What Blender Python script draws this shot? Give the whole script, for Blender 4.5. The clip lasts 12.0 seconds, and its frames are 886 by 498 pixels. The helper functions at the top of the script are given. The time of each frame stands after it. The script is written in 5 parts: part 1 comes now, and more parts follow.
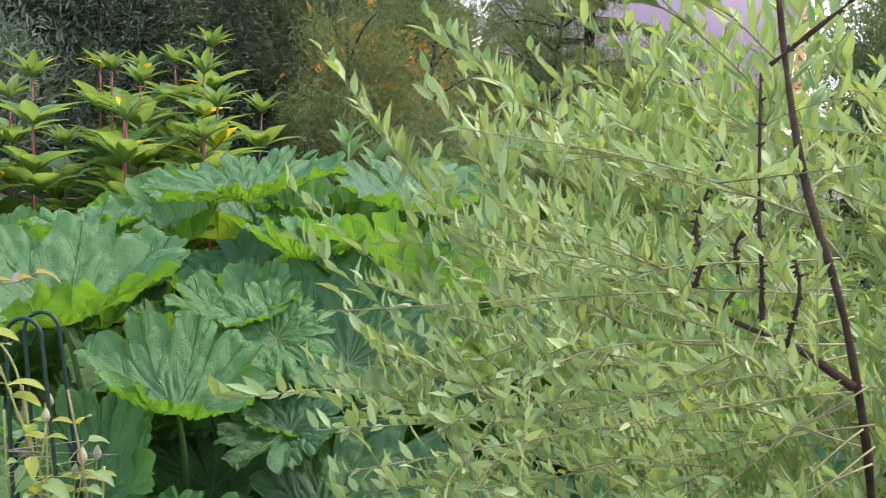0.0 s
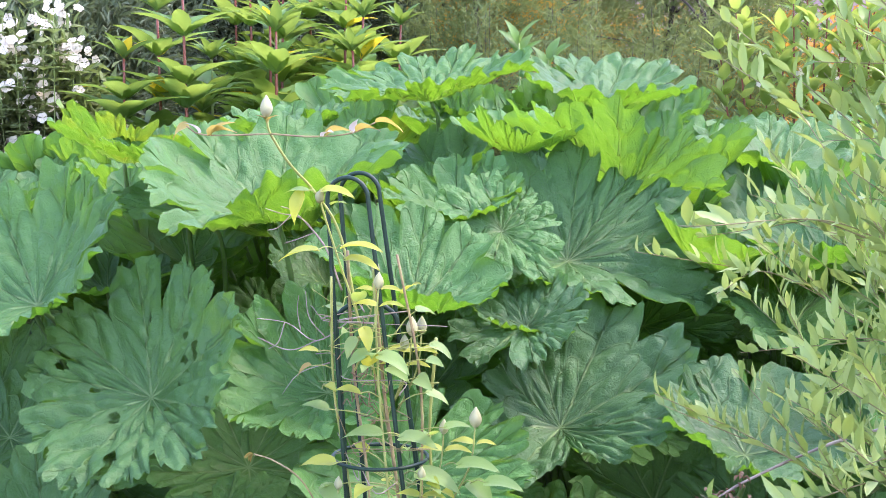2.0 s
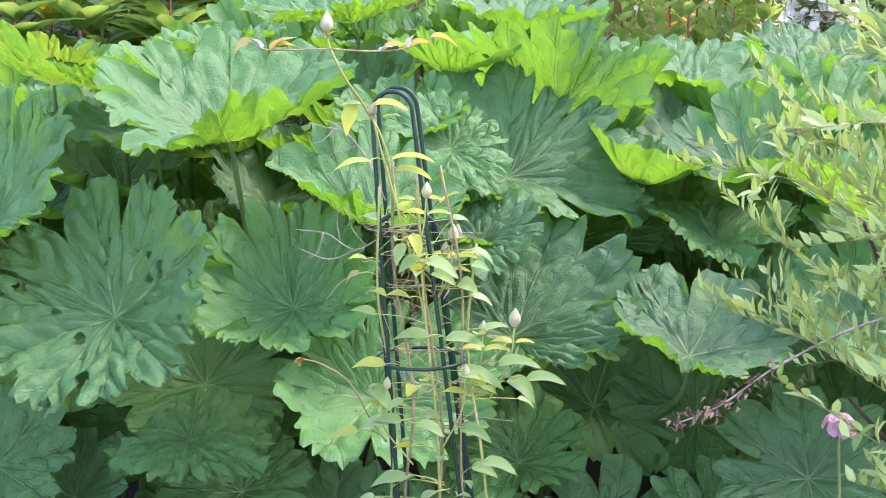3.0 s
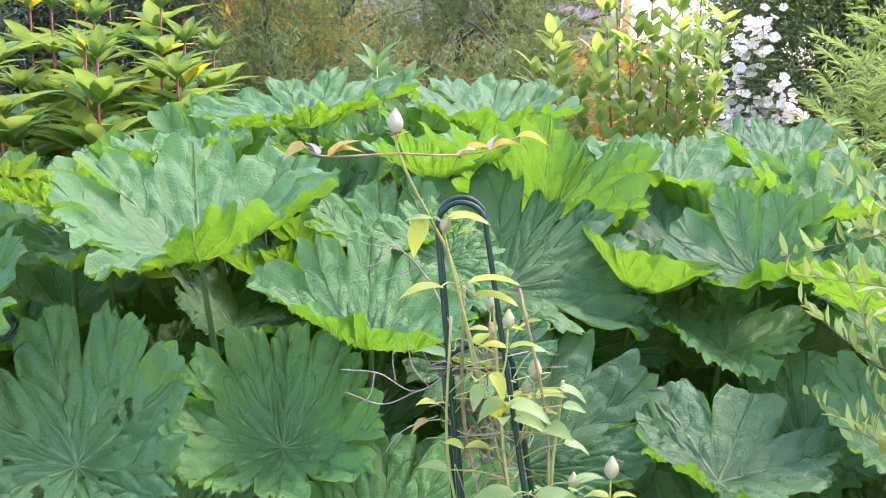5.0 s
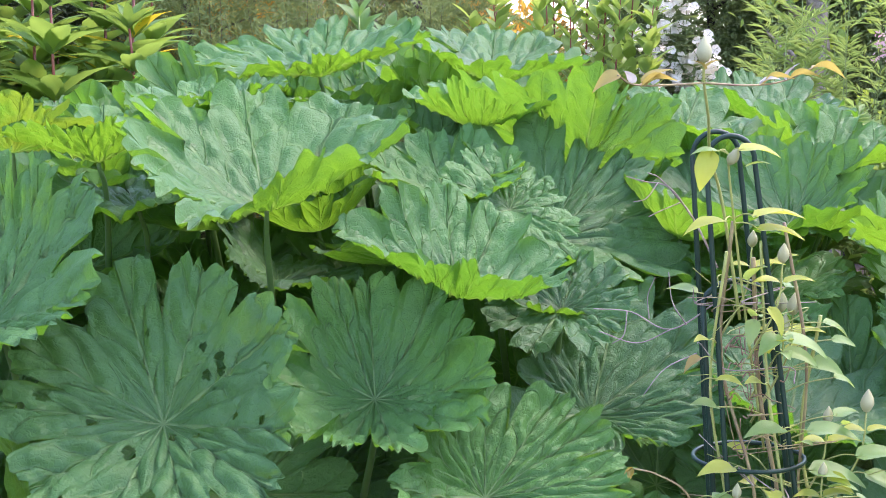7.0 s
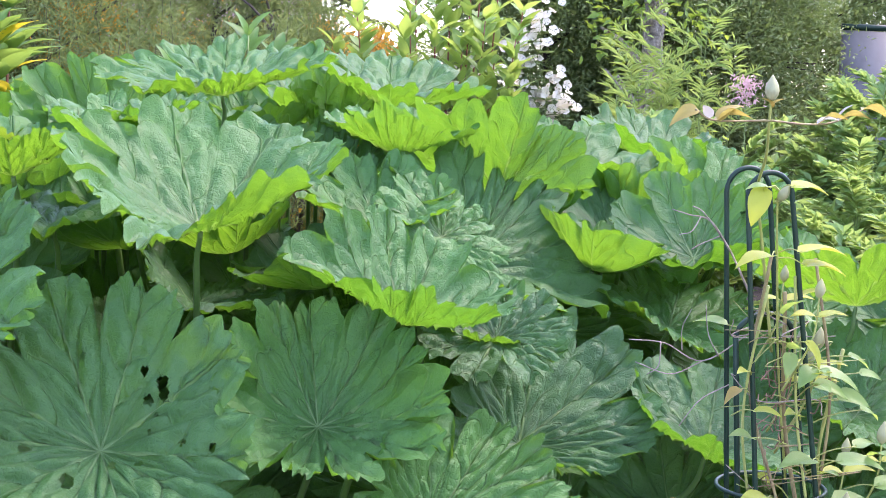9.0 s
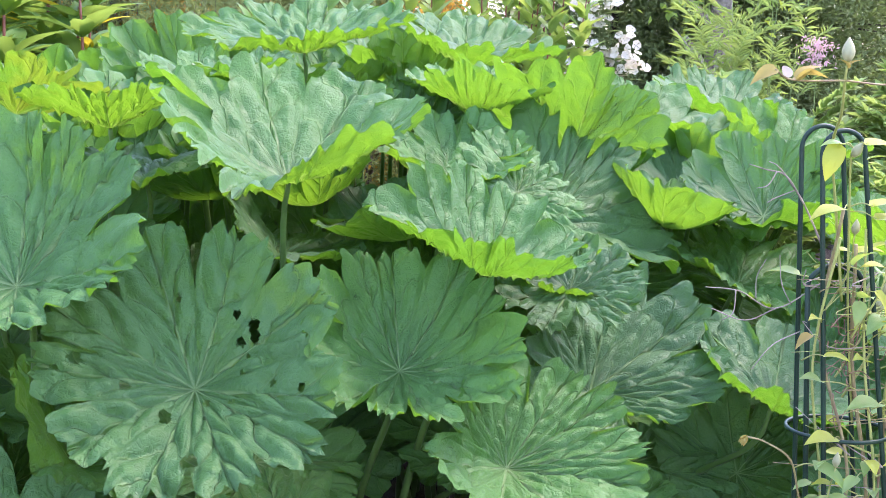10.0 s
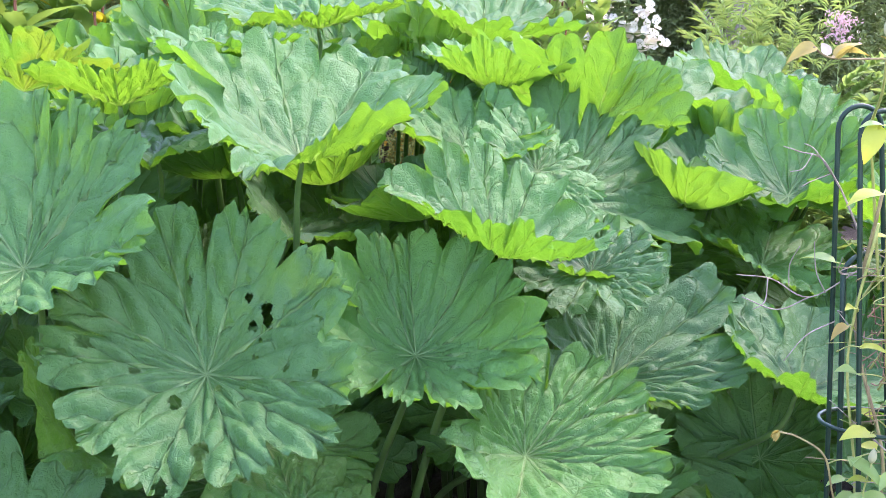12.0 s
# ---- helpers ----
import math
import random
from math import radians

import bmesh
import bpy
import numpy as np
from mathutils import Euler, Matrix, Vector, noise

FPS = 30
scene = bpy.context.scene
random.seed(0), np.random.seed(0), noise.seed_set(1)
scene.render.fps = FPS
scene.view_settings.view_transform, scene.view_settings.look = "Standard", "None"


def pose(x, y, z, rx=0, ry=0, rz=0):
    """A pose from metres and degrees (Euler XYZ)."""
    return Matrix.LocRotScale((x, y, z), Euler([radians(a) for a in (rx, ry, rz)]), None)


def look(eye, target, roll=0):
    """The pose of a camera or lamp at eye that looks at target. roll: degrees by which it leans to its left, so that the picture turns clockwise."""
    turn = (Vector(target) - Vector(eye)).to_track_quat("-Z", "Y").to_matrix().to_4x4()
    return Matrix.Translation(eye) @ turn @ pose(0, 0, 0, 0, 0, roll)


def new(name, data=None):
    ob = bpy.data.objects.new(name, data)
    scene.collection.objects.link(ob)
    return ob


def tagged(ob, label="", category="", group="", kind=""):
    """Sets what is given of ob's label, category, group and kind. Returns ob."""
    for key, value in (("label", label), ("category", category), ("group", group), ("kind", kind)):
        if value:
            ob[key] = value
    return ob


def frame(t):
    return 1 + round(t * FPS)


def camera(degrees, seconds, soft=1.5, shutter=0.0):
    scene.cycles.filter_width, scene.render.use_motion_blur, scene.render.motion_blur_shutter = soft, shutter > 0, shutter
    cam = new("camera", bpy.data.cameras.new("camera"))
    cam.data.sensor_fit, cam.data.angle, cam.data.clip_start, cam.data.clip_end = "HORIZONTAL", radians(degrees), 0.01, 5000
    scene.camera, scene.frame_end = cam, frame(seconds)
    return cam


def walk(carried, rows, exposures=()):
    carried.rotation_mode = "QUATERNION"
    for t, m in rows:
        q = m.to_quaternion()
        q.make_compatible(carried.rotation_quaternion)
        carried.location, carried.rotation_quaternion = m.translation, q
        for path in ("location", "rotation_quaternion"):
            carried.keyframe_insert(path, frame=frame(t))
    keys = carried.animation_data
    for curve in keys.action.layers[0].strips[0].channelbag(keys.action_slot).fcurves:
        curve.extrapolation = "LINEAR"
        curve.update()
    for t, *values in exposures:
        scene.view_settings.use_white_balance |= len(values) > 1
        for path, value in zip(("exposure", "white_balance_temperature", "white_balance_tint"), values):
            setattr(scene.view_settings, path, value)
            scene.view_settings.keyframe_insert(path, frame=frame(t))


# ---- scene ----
cam = camera(36.7, 12.0, soft=0.6, shutter=0.1)
PATH = [
    (0, (1.17, -0.466, 1.634), (0.81, 1.496, 1.497), 1.5),
    (0.5, (1.049, -0.515, 1.589), (0.618, 1.426, 1.371), 1.3),
    (1, (0.962, -0.572, 1.535), (0.467, 1.342, 1.233), 1.3),
    (1.5, (0.868, -0.523, 1.513), (0.346, 1.385, 1.212), 0.7),
    (2, (0.768, -0.381, 1.499), (0.31, 1.553, 1.268), 0.3),
    (2.5, (0.665, -0.413, 1.486), (0.318, 1.535, 1.198), 1.1),
    (3, (0.507, -0.52, 1.486), (0.3, 1.44, 1.148), 0.4),
    (3.2, (0.458, -0.55, 1.486), (0.249, 1.41, 1.144), 0.4),
    (4.8, (0.264, -0.291, 1.468), (0.156, 1.694, 1.249), -0.7),
    (5, (0.267, -0.234, 1.478), (0.211, 1.756, 1.293), -0.8),
    (5.5, (0.201, -0.207, 1.487), (0.244, 1.788, 1.353), 0.1),
    (6, (0.04, -0.209, 1.477), (0.163, 1.781, 1.314), 0.0),
    (6.5, (-0.099, -0.21, 1.466), (0.067, 1.77, 1.241), -0.7),
    (6.7, (-0.149, -0.207, 1.454), (0.014, 1.771, 1.207), -0.8),
    (8.3, (-0.381, -0.006, 1.447), (0.012, 1.945, 1.243), 1.3),
    (8.5, (-0.417, -0.03, 1.456), (0.014, 1.912, 1.257), 1.5),
    (9, (-0.476, -0.119, 1.447), (-0.01, 1.815, 1.244), 1.7),
    (9.5, (-0.522, -0.194, 1.443), (-0.108, 1.748, 1.209), 1.8),
    (10, (-0.532, -0.213, 1.444), (-0.155, 1.733, 1.178), 2.2),
    (10.5, (-0.524, -0.217, 1.445), (-0.175, 1.733, 1.169), 2.4),
    (11, (-0.523, -0.224, 1.448), (-0.205, 1.729, 1.156), 2.4),
    (11.5, (-0.519, -0.21, 1.449), (-0.192, 1.74, 1.143), 2.3),
    (12, (-0.522, -0.143, 1.447), (-0.168, 1.802, 1.143), 2.2),
]
walk(cam, [(t, look(e, g, r)) for t, e, g, r in PATH], [(0.0, 2.42, 7050, 32), (0.6, 2.69, 7050, 32), (1.6, 3.08, 6750, 37), (2.2, 3.13, 6750, 37), (3.2, 3.20, 6750, 37), (4.8, 3.12, 6850, 38), (5.5, 2.90, 6850, 37), (6.5, 2.86, 6750, 35), (9.0, 2.96, 6750, 35), (10.5, 3.18, 6750, 35), (12.0, 3.29, 6750, 35)])
# ---- world and light ----
SUN_ELEVATION, SUN_AZIMUTH = 58.0, 72.0  # azimuth in degrees from +y towards +x
world = bpy.data.worlds.new("world")
scene.world = world
world.use_nodes = True
wn = world.node_tree
sky = wn.nodes.new("ShaderNodeTexSky")
sky.sky_type = "NISHITA"
sky.sun_disc = False
sky.sun_elevation = radians(SUN_ELEVATION)
sky.sun_rotation = radians(SUN_AZIMUTH)
sky.air_density, sky.dust_density, sky.ozone_density = 1.0, 1.0, 1.0
wn.links.new(sky.outputs[0], wn.nodes["Background"].inputs[0])
wn.nodes["Background"].inputs[1].default_value = 0.15
sun_data = bpy.data.lights.new("sun", "SUN")
sun_data.energy, sun_data.angle, sun_data.color = 0.68, radians(22), (1.0, 0.93, 0.82)
sun = new("sun", sun_data)
sun_way = Vector((math.sin(radians(SUN_AZIMUTH)) * math.cos(radians(SUN_ELEVATION)), math.cos(radians(SUN_AZIMUTH)) * math.cos(radians(SUN_ELEVATION)), math.sin(radians(SUN_ELEVATION))))
sun.matrix_world = look(sun_way * 30, (0, 0, 0))

# ---- materials ----


def links(m):
    return m.node_tree.links


def node(m, kind, **inputs):
    n = m.node_tree.nodes.new(kind)
    for key, value in inputs.items():
        n.inputs[key.replace("_", " ")].default_value = value
    return n


def blank(name):
    m = bpy.data.materials.new(name)
    m.use_nodes = True
    m.node_tree.nodes.clear()
    return m, node(m, "ShaderNodeOutputMaterial")


def maths(m, op, a, b=None, c=None):
    n = m.node_tree.nodes.new("ShaderNodeMath")
    n.operation = op
    for i, v in enumerate((a, b, c)):
        if v is None:
            continue
        if isinstance(v, (int, float)):
            n.inputs[i].default_value = v
        else:
            links(m).new(v, n.inputs[i])
    return n.outputs[0]


def mixed(m, fac, a, b, blend="MIX"):
    n = m.node_tree.nodes.new("ShaderNodeMix")
    n.data_type, n.blend_type = "RGBA", blend
    for socket, v in ((n.inputs[0], fac), (n.inputs[6], a), (n.inputs[7], b)):
        if isinstance(v, (int, float)):
            socket.default_value = v
        elif isinstance(v, tuple):
            socket.default_value = (*v, 1)
        else:
            links(m).new(v, socket)
    return n.outputs[2]


def noise_of(m, scale, detail=4, rough=0.55, coords="Object"):
    co = node(m, "ShaderNodeTexCoord")
    n = node(m, "ShaderNodeTexNoise", Scale=scale, Detail=detail, Roughness=rough)
    links(m).new(co.outputs[coords], n.inputs["Vector"])
    return n.outputs["Fac"]


def ramp(m, fac, lo, hi):
    n = node(m, "ShaderNodeMapRange")
    n.inputs["From Min"].default_value, n.inputs["From Max"].default_value = lo, hi
    links(m).new(fac, n.inputs["Value"])
    return n.outputs[0]


def finish(m, out, colour, rough, bump=None, strength=0.3, distance=0.01, passing=None, amount=0.0, metal=0.0, gloss=0.5):
    """Principled surface, mixed with light that passes through a thin blade where a colour is given for it."""
    p = node(m, "ShaderNodeBsdfPrincipled")
    p.inputs["Metallic"].default_value = metal
    p.inputs["Specular IOR Level"].default_value = gloss
    for key, v in (("Base Color", colour), ("Roughness", rough)):
        if isinstance(v, tuple):
            p.inputs[key].default_value = (*v, 1)
        elif isinstance(v, (int, float)):
            p.inputs[key].default_value = v
        else:
            links(m).new(v, p.inputs[key])
    shader = p.outputs[0]
    nb = None
    if bump is not None:
        nb = node(m, "ShaderNodeBump", Strength=strength, Distance=distance)
        links(m).new(bump, nb.inputs["Height"])
        links(m).new(nb.outputs[0], p.inputs["Normal"])
    if passing is not None:
        t = node(m, "ShaderNodeBsdfTranslucent")
        if isinstance(passing, tuple):
            t.inputs[0].default_value = (*passing, 1)
        else:
            links(m).new(passing, t.inputs[0])
        if nb:
            links(m).new(nb.outputs[0], t.inputs["Normal"])
        s = node(m, "ShaderNodeMixShader", Fac=amount)
        links(m).new(shader, s.inputs[1])
        links(m).new(t.outputs[0], s.inputs[2])
        shader = s.outputs[0]
    links(m).new(shader, out.inputs[0])
    return m


def per_object(m):
    return node(m, "ShaderNodeObjectInfo").outputs["Random"]


def per_island(m):
    return node(m, "ShaderNodeNewGeometry").outputs["Random Per Island"]


def umbrella_leaf_material(name="umbrella_leaf", old=0.0, fresh_or_lit=0.0):
    m, out = blank(name)
    uv = node(m, "ShaderNodeUVMap")
    uv.uv_map = "vein"
    sep = node(m, "ShaderNodeSeparateXYZ")
    links(m).new(uv.outputs[0], sep.inputs[0])
    side, rho = sep.outputs[0], sep.outputs[1]
    across = maths(m, "MULTIPLY", maths(m, "MULTIPLY", side, 0.75), rho)
    # side veins that branch from the main veins, as laid down in the blade
    uv2 = node(m, "ShaderNodeUVMap")
    uv2.uv_map = "branch"
    sep2 = node(m, "ShaderNodeSeparateXYZ")
    links(m).new(uv2.outputs[0], sep2.inputs[0])
    quilt = maths(m, "ABSOLUTE", maths(m, "SINE", maths(m, "MULTIPLY", sep2.outputs[0], math.pi)))
    main = ramp(m, across, 0.003, 0.013)
    quilt_soft = maths(m, "POWER", quilt, 0.4)
    co = node(m, "ShaderNodeTexCoord")
    cells = node(m, "ShaderNodeTexVoronoi", Scale=105.0)
    cells.feature = "DISTANCE_TO_EDGE"
    bent = node(m, "ShaderNodeMix")
    bent.data_type, bent.blend_type = "RGBA", "LINEAR_LIGHT"
    bent.inputs[0].default_value = 0.012
    wobble = node(m, "ShaderNodeTexNoise", Scale=40.0, Detail=2.0)
    links(m).new(co.outputs["Object"], wobble.inputs["Vector"])
    links(m).new(co.outputs["Object"], bent.inputs[6])
    links(m).new(wobble.outputs["Color"], bent.inputs[7])
    links(m).new(bent.outputs[2], cells.inputs["Vector"])
    net = ramp(m, cells.outputs["Distance"], 0.0, 0.16)
    height = maths(m, "ADD", maths(m, "MULTIPLY", maths(m, "MULTIPLY", quilt_soft, ramp(m, side, 0.5, 0.40)), 0.85), maths(m, "ADD", maths(m, "MULTIPLY", main, 0.6), maths(m, "MULTIPLY", ramp(m, across, 0.0, 0.06), 0.8)))
    height = maths(m, "ADD", height, maths(m, "MULTIPLY", net, 0.08))
    height = maths(m, "ADD", height, maths(m, "MULTIPLY", noise_of(m, 13, 1), 0.40))
    crinkle = maths(m, "MULTIPLY", noise_of(m, 62, 2), ramp(m, noise_of(m, 11, 2), 0.46, 0.60))
    height = maths(m, "ADD", height, maths(m, "MULTIPLY", crinkle, 0.65))
    big = ramp(m, noise_of(m, 7, 3), 0.35, 0.7)
    fine = ramp(m, noise_of(m, 60, 4), 0.3, 0.75)
    rnd = per_object(m)
    base = mixed(m, big, (0.040, 0.112, 0.048), (0.067, 0.171, 0.063))
    base = mixed(m, maths(m, "MULTIPLY", fine, 0.16), base, (0.075, 0.175, 0.068))
    base = mixed(m, maths(m, "MULTIPLY", rnd, 0.75), base, (0.060, 0.190, 0.045))
    # lighter green of young leaves, also painted brightness for leaves short of light
    base = mixed(m, fresh_or_lit, base, mixed(m, big, (0.060, 0.205, 0.042), (0.085, 0.250, 0.055)))
    veins = maths(m, "MULTIPLY", maths(m, "SUBTRACT", 1.0, main), ramp(m, rho, 1.0, 0.3))
    thin = maths(m, "MULTIPLY", maths(m, "MULTIPLY", ramp(m, quilt, 0.17, 0.0), ramp(m, side, 0.5, 0.42)), 0.32)
    base = mixed(m, maths(m, "MAXIMUM", maths(m, "MULTIPLY", veins, 0.85), thin), base, (0.24, 0.40, 0.15))
    base = mixed(m, maths(m, "MULTIPLY", maths(m, "SUBTRACT", 1.0, net), 0.10), base, (0.20, 0.34, 0.14))
    glow = mixed(m, rnd, (0.14, 0.38, 0.018), (0.22, 0.47, 0.022))
    glow = mixed(m, maths(m, "MULTIPLY", veins, 0.5), glow, (0.30, 0.45, 0.10))
    fading = maths(m, "MULTIPLY", ramp(m, noise_of(m, 6.5, 3), 0.47, 0.62), old)
    base = mixed(m, maths(m, "MULTIPLY", fading, 0.75), base, (0.30, 0.30, 0.045))
    glow = mixed(m, maths(m, "MULTIPLY", fading, 0.5), glow, (0.55, 0.47, 0.03))
    rough = maths(m, "ADD", 0.37, maths(m, "ADD", maths(m, "MULTIPLY", fine, 0.10), maths(m, "MULTIPLY", big, 0.10)))
    return finish(m, out, base, rough, height, 1.0, 0.008, glow, 0.35, gloss=0.30)


def foliage_material(name, dark, light, glow, amount=0.4, rough=0.5, island=True, scale=8.0):
    m, out = blank(name)
    pick = per_island(m) if island else per_object(m)
    c = mixed(m, pick, dark, light)
    c = mixed(m, maths(m, "MULTIPLY", ramp(m, noise_of(m, scale, 3), 0.35, 0.7), 0.5), c, tuple(0.6 * a + 0.4 * b for a, b in zip(dark, light)))
    return finish(m, out, c, rough, noise_of(m, scale * 12, 3), 0.25, 0.002, glow, amount, gloss=0.3)


def plain_material(name, dark, light, scale, rough=0.6, strength=0.3, distance=0.003, metal=0.0, gloss=0.5, coords="Object"):
    m, out = blank(name)
    c = mixed(m, ramp(m, noise_of(m, scale, 5, 0.6, coords), 0.3, 0.7), dark, light)
    c = mixed(m, maths(m, "MULTIPLY", ramp(m, noise_of(m, scale * 9, 3, 0.6, coords), 0.4, 0.7), 0.35), c, dark)
    return finish(m, out, c, rough, noise_of(m, scale * 6, 5, 0.65, coords), strength, distance, metal=metal, gloss=gloss)


LEAF = umbrella_leaf_material()
# paler copy of LEAF: young leaves, and two front leaves lightened as if lit
LEAF_YOUNG_OR_LIT = umbrella_leaf_material("young_or_lit_umbrella_leaf", fresh_or_lit=0.45)
LEAF_OLD = umbrella_leaf_material("yellowing_umbrella_leaf", 0.5)
STALK = plain_material("leaf_stalk", (0.06, 0.13, 0.035), (0.10, 0.20, 0.05), 12, 0.5)
SOIL = plain_material("soil", (0.018, 0.014, 0.010), (0.05, 0.038, 0.026), 6, 0.95, 1.0, 0.03)
COATED = plain_material("green_coated_steel", (0.004, 0.022, 0.012), (0.007, 0.036, 0.020), 40, 0.45, 0.1, 0.001, gloss=0.3)
VINE = plain_material("vine_stem", (0.17, 0.11, 0.06), (0.30, 0.27, 0.10), 30, 0.6)
VINE_GREEN = plain_material("green_vine_stem", (0.22, 0.27, 0.06), (0.33, 0.36, 0.10), 30, 0.55)
TWIG_GREY = plain_material("dry_grey_twig", (0.16, 0.13, 0.10), (0.36, 0.31, 0.25), 40, 0.8)
WITHERED = plain_material("withered_flower", (0.10, 0.055, 0.03), (0.34, 0.22, 0.13), 40, 0.85)
CLEMATIS = foliage_material("clematis_leaf", (0.13, 0.25, 0.075), (0.25, 0.37, 0.14), (0.38, 0.52, 0.08), 0.42, 0.42, False, 30)
CLEMATIS_YELLOW = foliage_material("yellow_clematis_leaf", (0.26, 0.34, 0.055), (0.37, 0.41, 0.07), (0.52, 0.56, 0.06), 0.45, 0.45, False, 30)
CLEMATIS_AMBER = foliage_material("amber_clematis_leaf", (0.35, 0.24, 0.075), (0.31, 0.29, 0.09), (0.46, 0.37, 0.08), 0.45, 0.45, False, 30)
SILVERY = foliage_material("silvery_leaf_back", (0.46, 0.44, 0.40), (0.58, 0.56, 0.51), (0.5, 0.48, 0.42), 0.25, 0.6, False, 60)
BUD = foliage_material("clematis_bud", (0.29, 0.31, 0.16), (0.42, 0.43, 0.25), (0.5, 0.53, 0.28), 0.2, 0.6, False, 60)
WILLOW = foliage_material("willow_leaf", (0.050, 0.140, 0.030), (0.40, 0.52, 0.20), (0.42, 0.56, 0.10), 0.30, 0.45)
WILLOW_BARK = plain_material("willow_bark", (0.030, 0.019, 0.012), (0.085, 0.056, 0.036), 30, 0.95, 0.8, 0.004, gloss=0.1)
WILLOW_TWIG = plain_material("willow_twig", (0.15, 0.125, 0.05), (0.27, 0.26, 0.10), 40, 0.6)
BALSAM = foliage_material("balsam_leaf", (0.052, 0.145, 0.038), (0.110, 0.230, 0.060), (0.30, 0.46, 0.07), 0.42, 0.45, False, 20)
BALSAM_TOP = foliage_material("young_balsam_leaf", (0.060, 0.155, 0.042), (0.115, 0.225, 0.06), (0.22, 0.35, 0.05), 0.38, 0.45, False, 20)
BALSAM_YELLOW = foliage_material("yellow_balsam_leaf", (0.55, 0.42, 0.03), (0.62, 0.50, 0.04), (0.85, 0.65, 0.04), 0.4, 0.5, False, 20)
RED_STEM = plain_material("red_stem", (0.13, 0.030, 0.018), (0.27, 0.075, 0.032), 20, 0.45)
PETAL = foliage_material("white_petal", (0.66, 0.62, 0.50), (0.82, 0.78, 0.66), (0.7, 0.66, 0.5), 0.22, 0.6)
PINK = foliage_material("pink_petal", (0.54, 0.31, 0.35), (0.64, 0.43, 0.44), (0.55, 0.42, 0.38), 0.35, 0.7)
CONIFER = foliage_material("dark_conifer_needles", (0.070, 0.110, 0.065), (0.115, 0.160, 0.088), (0.15, 0.22, 0.09), 0.3, 0.6)
LARCH = foliage_material("feathery_olive_needles", (0.070, 0.125, 0.042), (0.155, 0.220, 0.078), (0.27, 0.35, 0.10), 0.42, 0.6)
RUST = foliage_material("rusty_autumn_leaves", (0.34, 0.15, 0.03), (0.55, 0.33, 0.06), (0.8, 0.45, 0.06), 0.5, 0.6)
HEDGE = foliage_material("dark_hedge_leaf", (0.125, 0.185, 0.075), (0.19, 0.255, 0.095), (0.22, 0.32, 0.08), 0.35, 0.5)
SHRUB = foliage_material("shrub_leaf", (0.11, 0.23, 0.05), (0.22, 0.36, 0.07), (0.42, 0.58, 0.07), 0.45, 0.45)
FERN = foliage_material("ferny_leaf", (0.13, 0.25, 0.07), (0.23, 0.36, 0.12), (0.38, 0.52, 0.12), 0.42, 0.5)
GREEN_STEM = plain_material("green_stem", (0.14, 0.22, 0.06), (0.22, 0.30, 0.09), 20, 0.55)
BARK = plain_material("lichened_bark", (0.12, 0.10, 0.075), (0.52, 0.47, 0.38), 34, 0.9, 1.0, 0.02)
DARK_BARK = plain_material("dark_bark", (0.035, 0.028, 0.022), (0.10, 0.08, 0.06), 10, 0.9, 0.8, 0.02)
LILAC = plain_material("lilac_painted_boards", (0.46, 0.34, 0.37), (0.54, 0.40, 0.43), 0.8, 0.7, 0.2, 0.01)
ROOF = plain_material("lilac_roof_sheet", (0.44, 0.31, 0.34), (0.52, 0.37, 0.40), 0.8, 0.6, 0.3, 0.01)
FASCIA = plain_material("orange_painted_board", (0.60, 0.30, 0.10), (0.70, 0.38, 0.14), 2, 0.6)
PLASTER = plain_material("pale_plaster", (0.40, 0.38, 0.34), (0.50, 0.47, 0.43), 2, 0.9)
# pale ground out of view, chosen to reflect light onto the leaf fronts
BOUNCE_GRAVEL = plain_material("bounce_gravel", (0.18, 0.165, 0.14), (0.34, 0.31, 0.27), 40, 0.95, 0.8, 0.01)
BOARDS = plain_material("weathered_boards", (0.16, 0.14, 0.11), (0.30, 0.26, 0.21), 3, 0.85, 0.5, 0.01)
GREY_PANEL = plain_material("grey_panel", (0.09, 0.095, 0.10), (0.13, 0.135, 0.14), 2, 0.6)

# ---- building helpers ----
PLACED = {}


def empty(name, place, label, category, group="", kind=""):
    ob = new(name)
    ob.empty_display_size = 0.1
    ob.matrix_basis = Matrix.Translation(place)
    PLACED[ob] = Matrix.Translation(place)
    return tagged(ob, label, category, group, kind)


def part(name, mesh, material, parent=None, label="", m=None):
    """A mesh (or a bmesh, which is used up) as one object under a thing or part; m is its pose in the world."""
    if isinstance(mesh, bmesh.types.BMesh):
        data = bpy.data.meshes.new(name)
        mesh.to_mesh(data)
        mesh.free()
        mesh = data
        for f in mesh.polygons:
            f.use_smooth = True
    if material and not mesh.materials:
        mesh.materials.append(material)
    ob = new(name, mesh)
    m = m or Matrix.Identity(4)
    PLACED[ob] = m
    ob.matrix_basis = m
    if parent is not None:
        ob.parent = parent
        ob.matrix_basis = PLACED[parent].inverted() @ m
    return tagged(ob, label) if label else ob


def quick_mesh(name, verts, tris, smooth=True, material=None):
    verts, tris = np.asarray(verts, np.float32), np.asarray(tris, np.int32)
    me = bpy.data.meshes.new(name)
    me.vertices.add(len(verts))
    me.vertices.foreach_set("co", verts.ravel())
    me.loops.add(tris.size)
    me.loops.foreach_set("vertex_index", tris.ravel())
    me.polygons.add(len(tris))
    me.polygons.foreach_set("loop_start", np.arange(len(tris), dtype=np.int32) * tris.shape[1])
    me.update(calc_edges=True)
    me.polygons.foreach_set("use_smooth", np.full(len(tris), smooth))
    if material:
        me.materials.append(material)
    return me


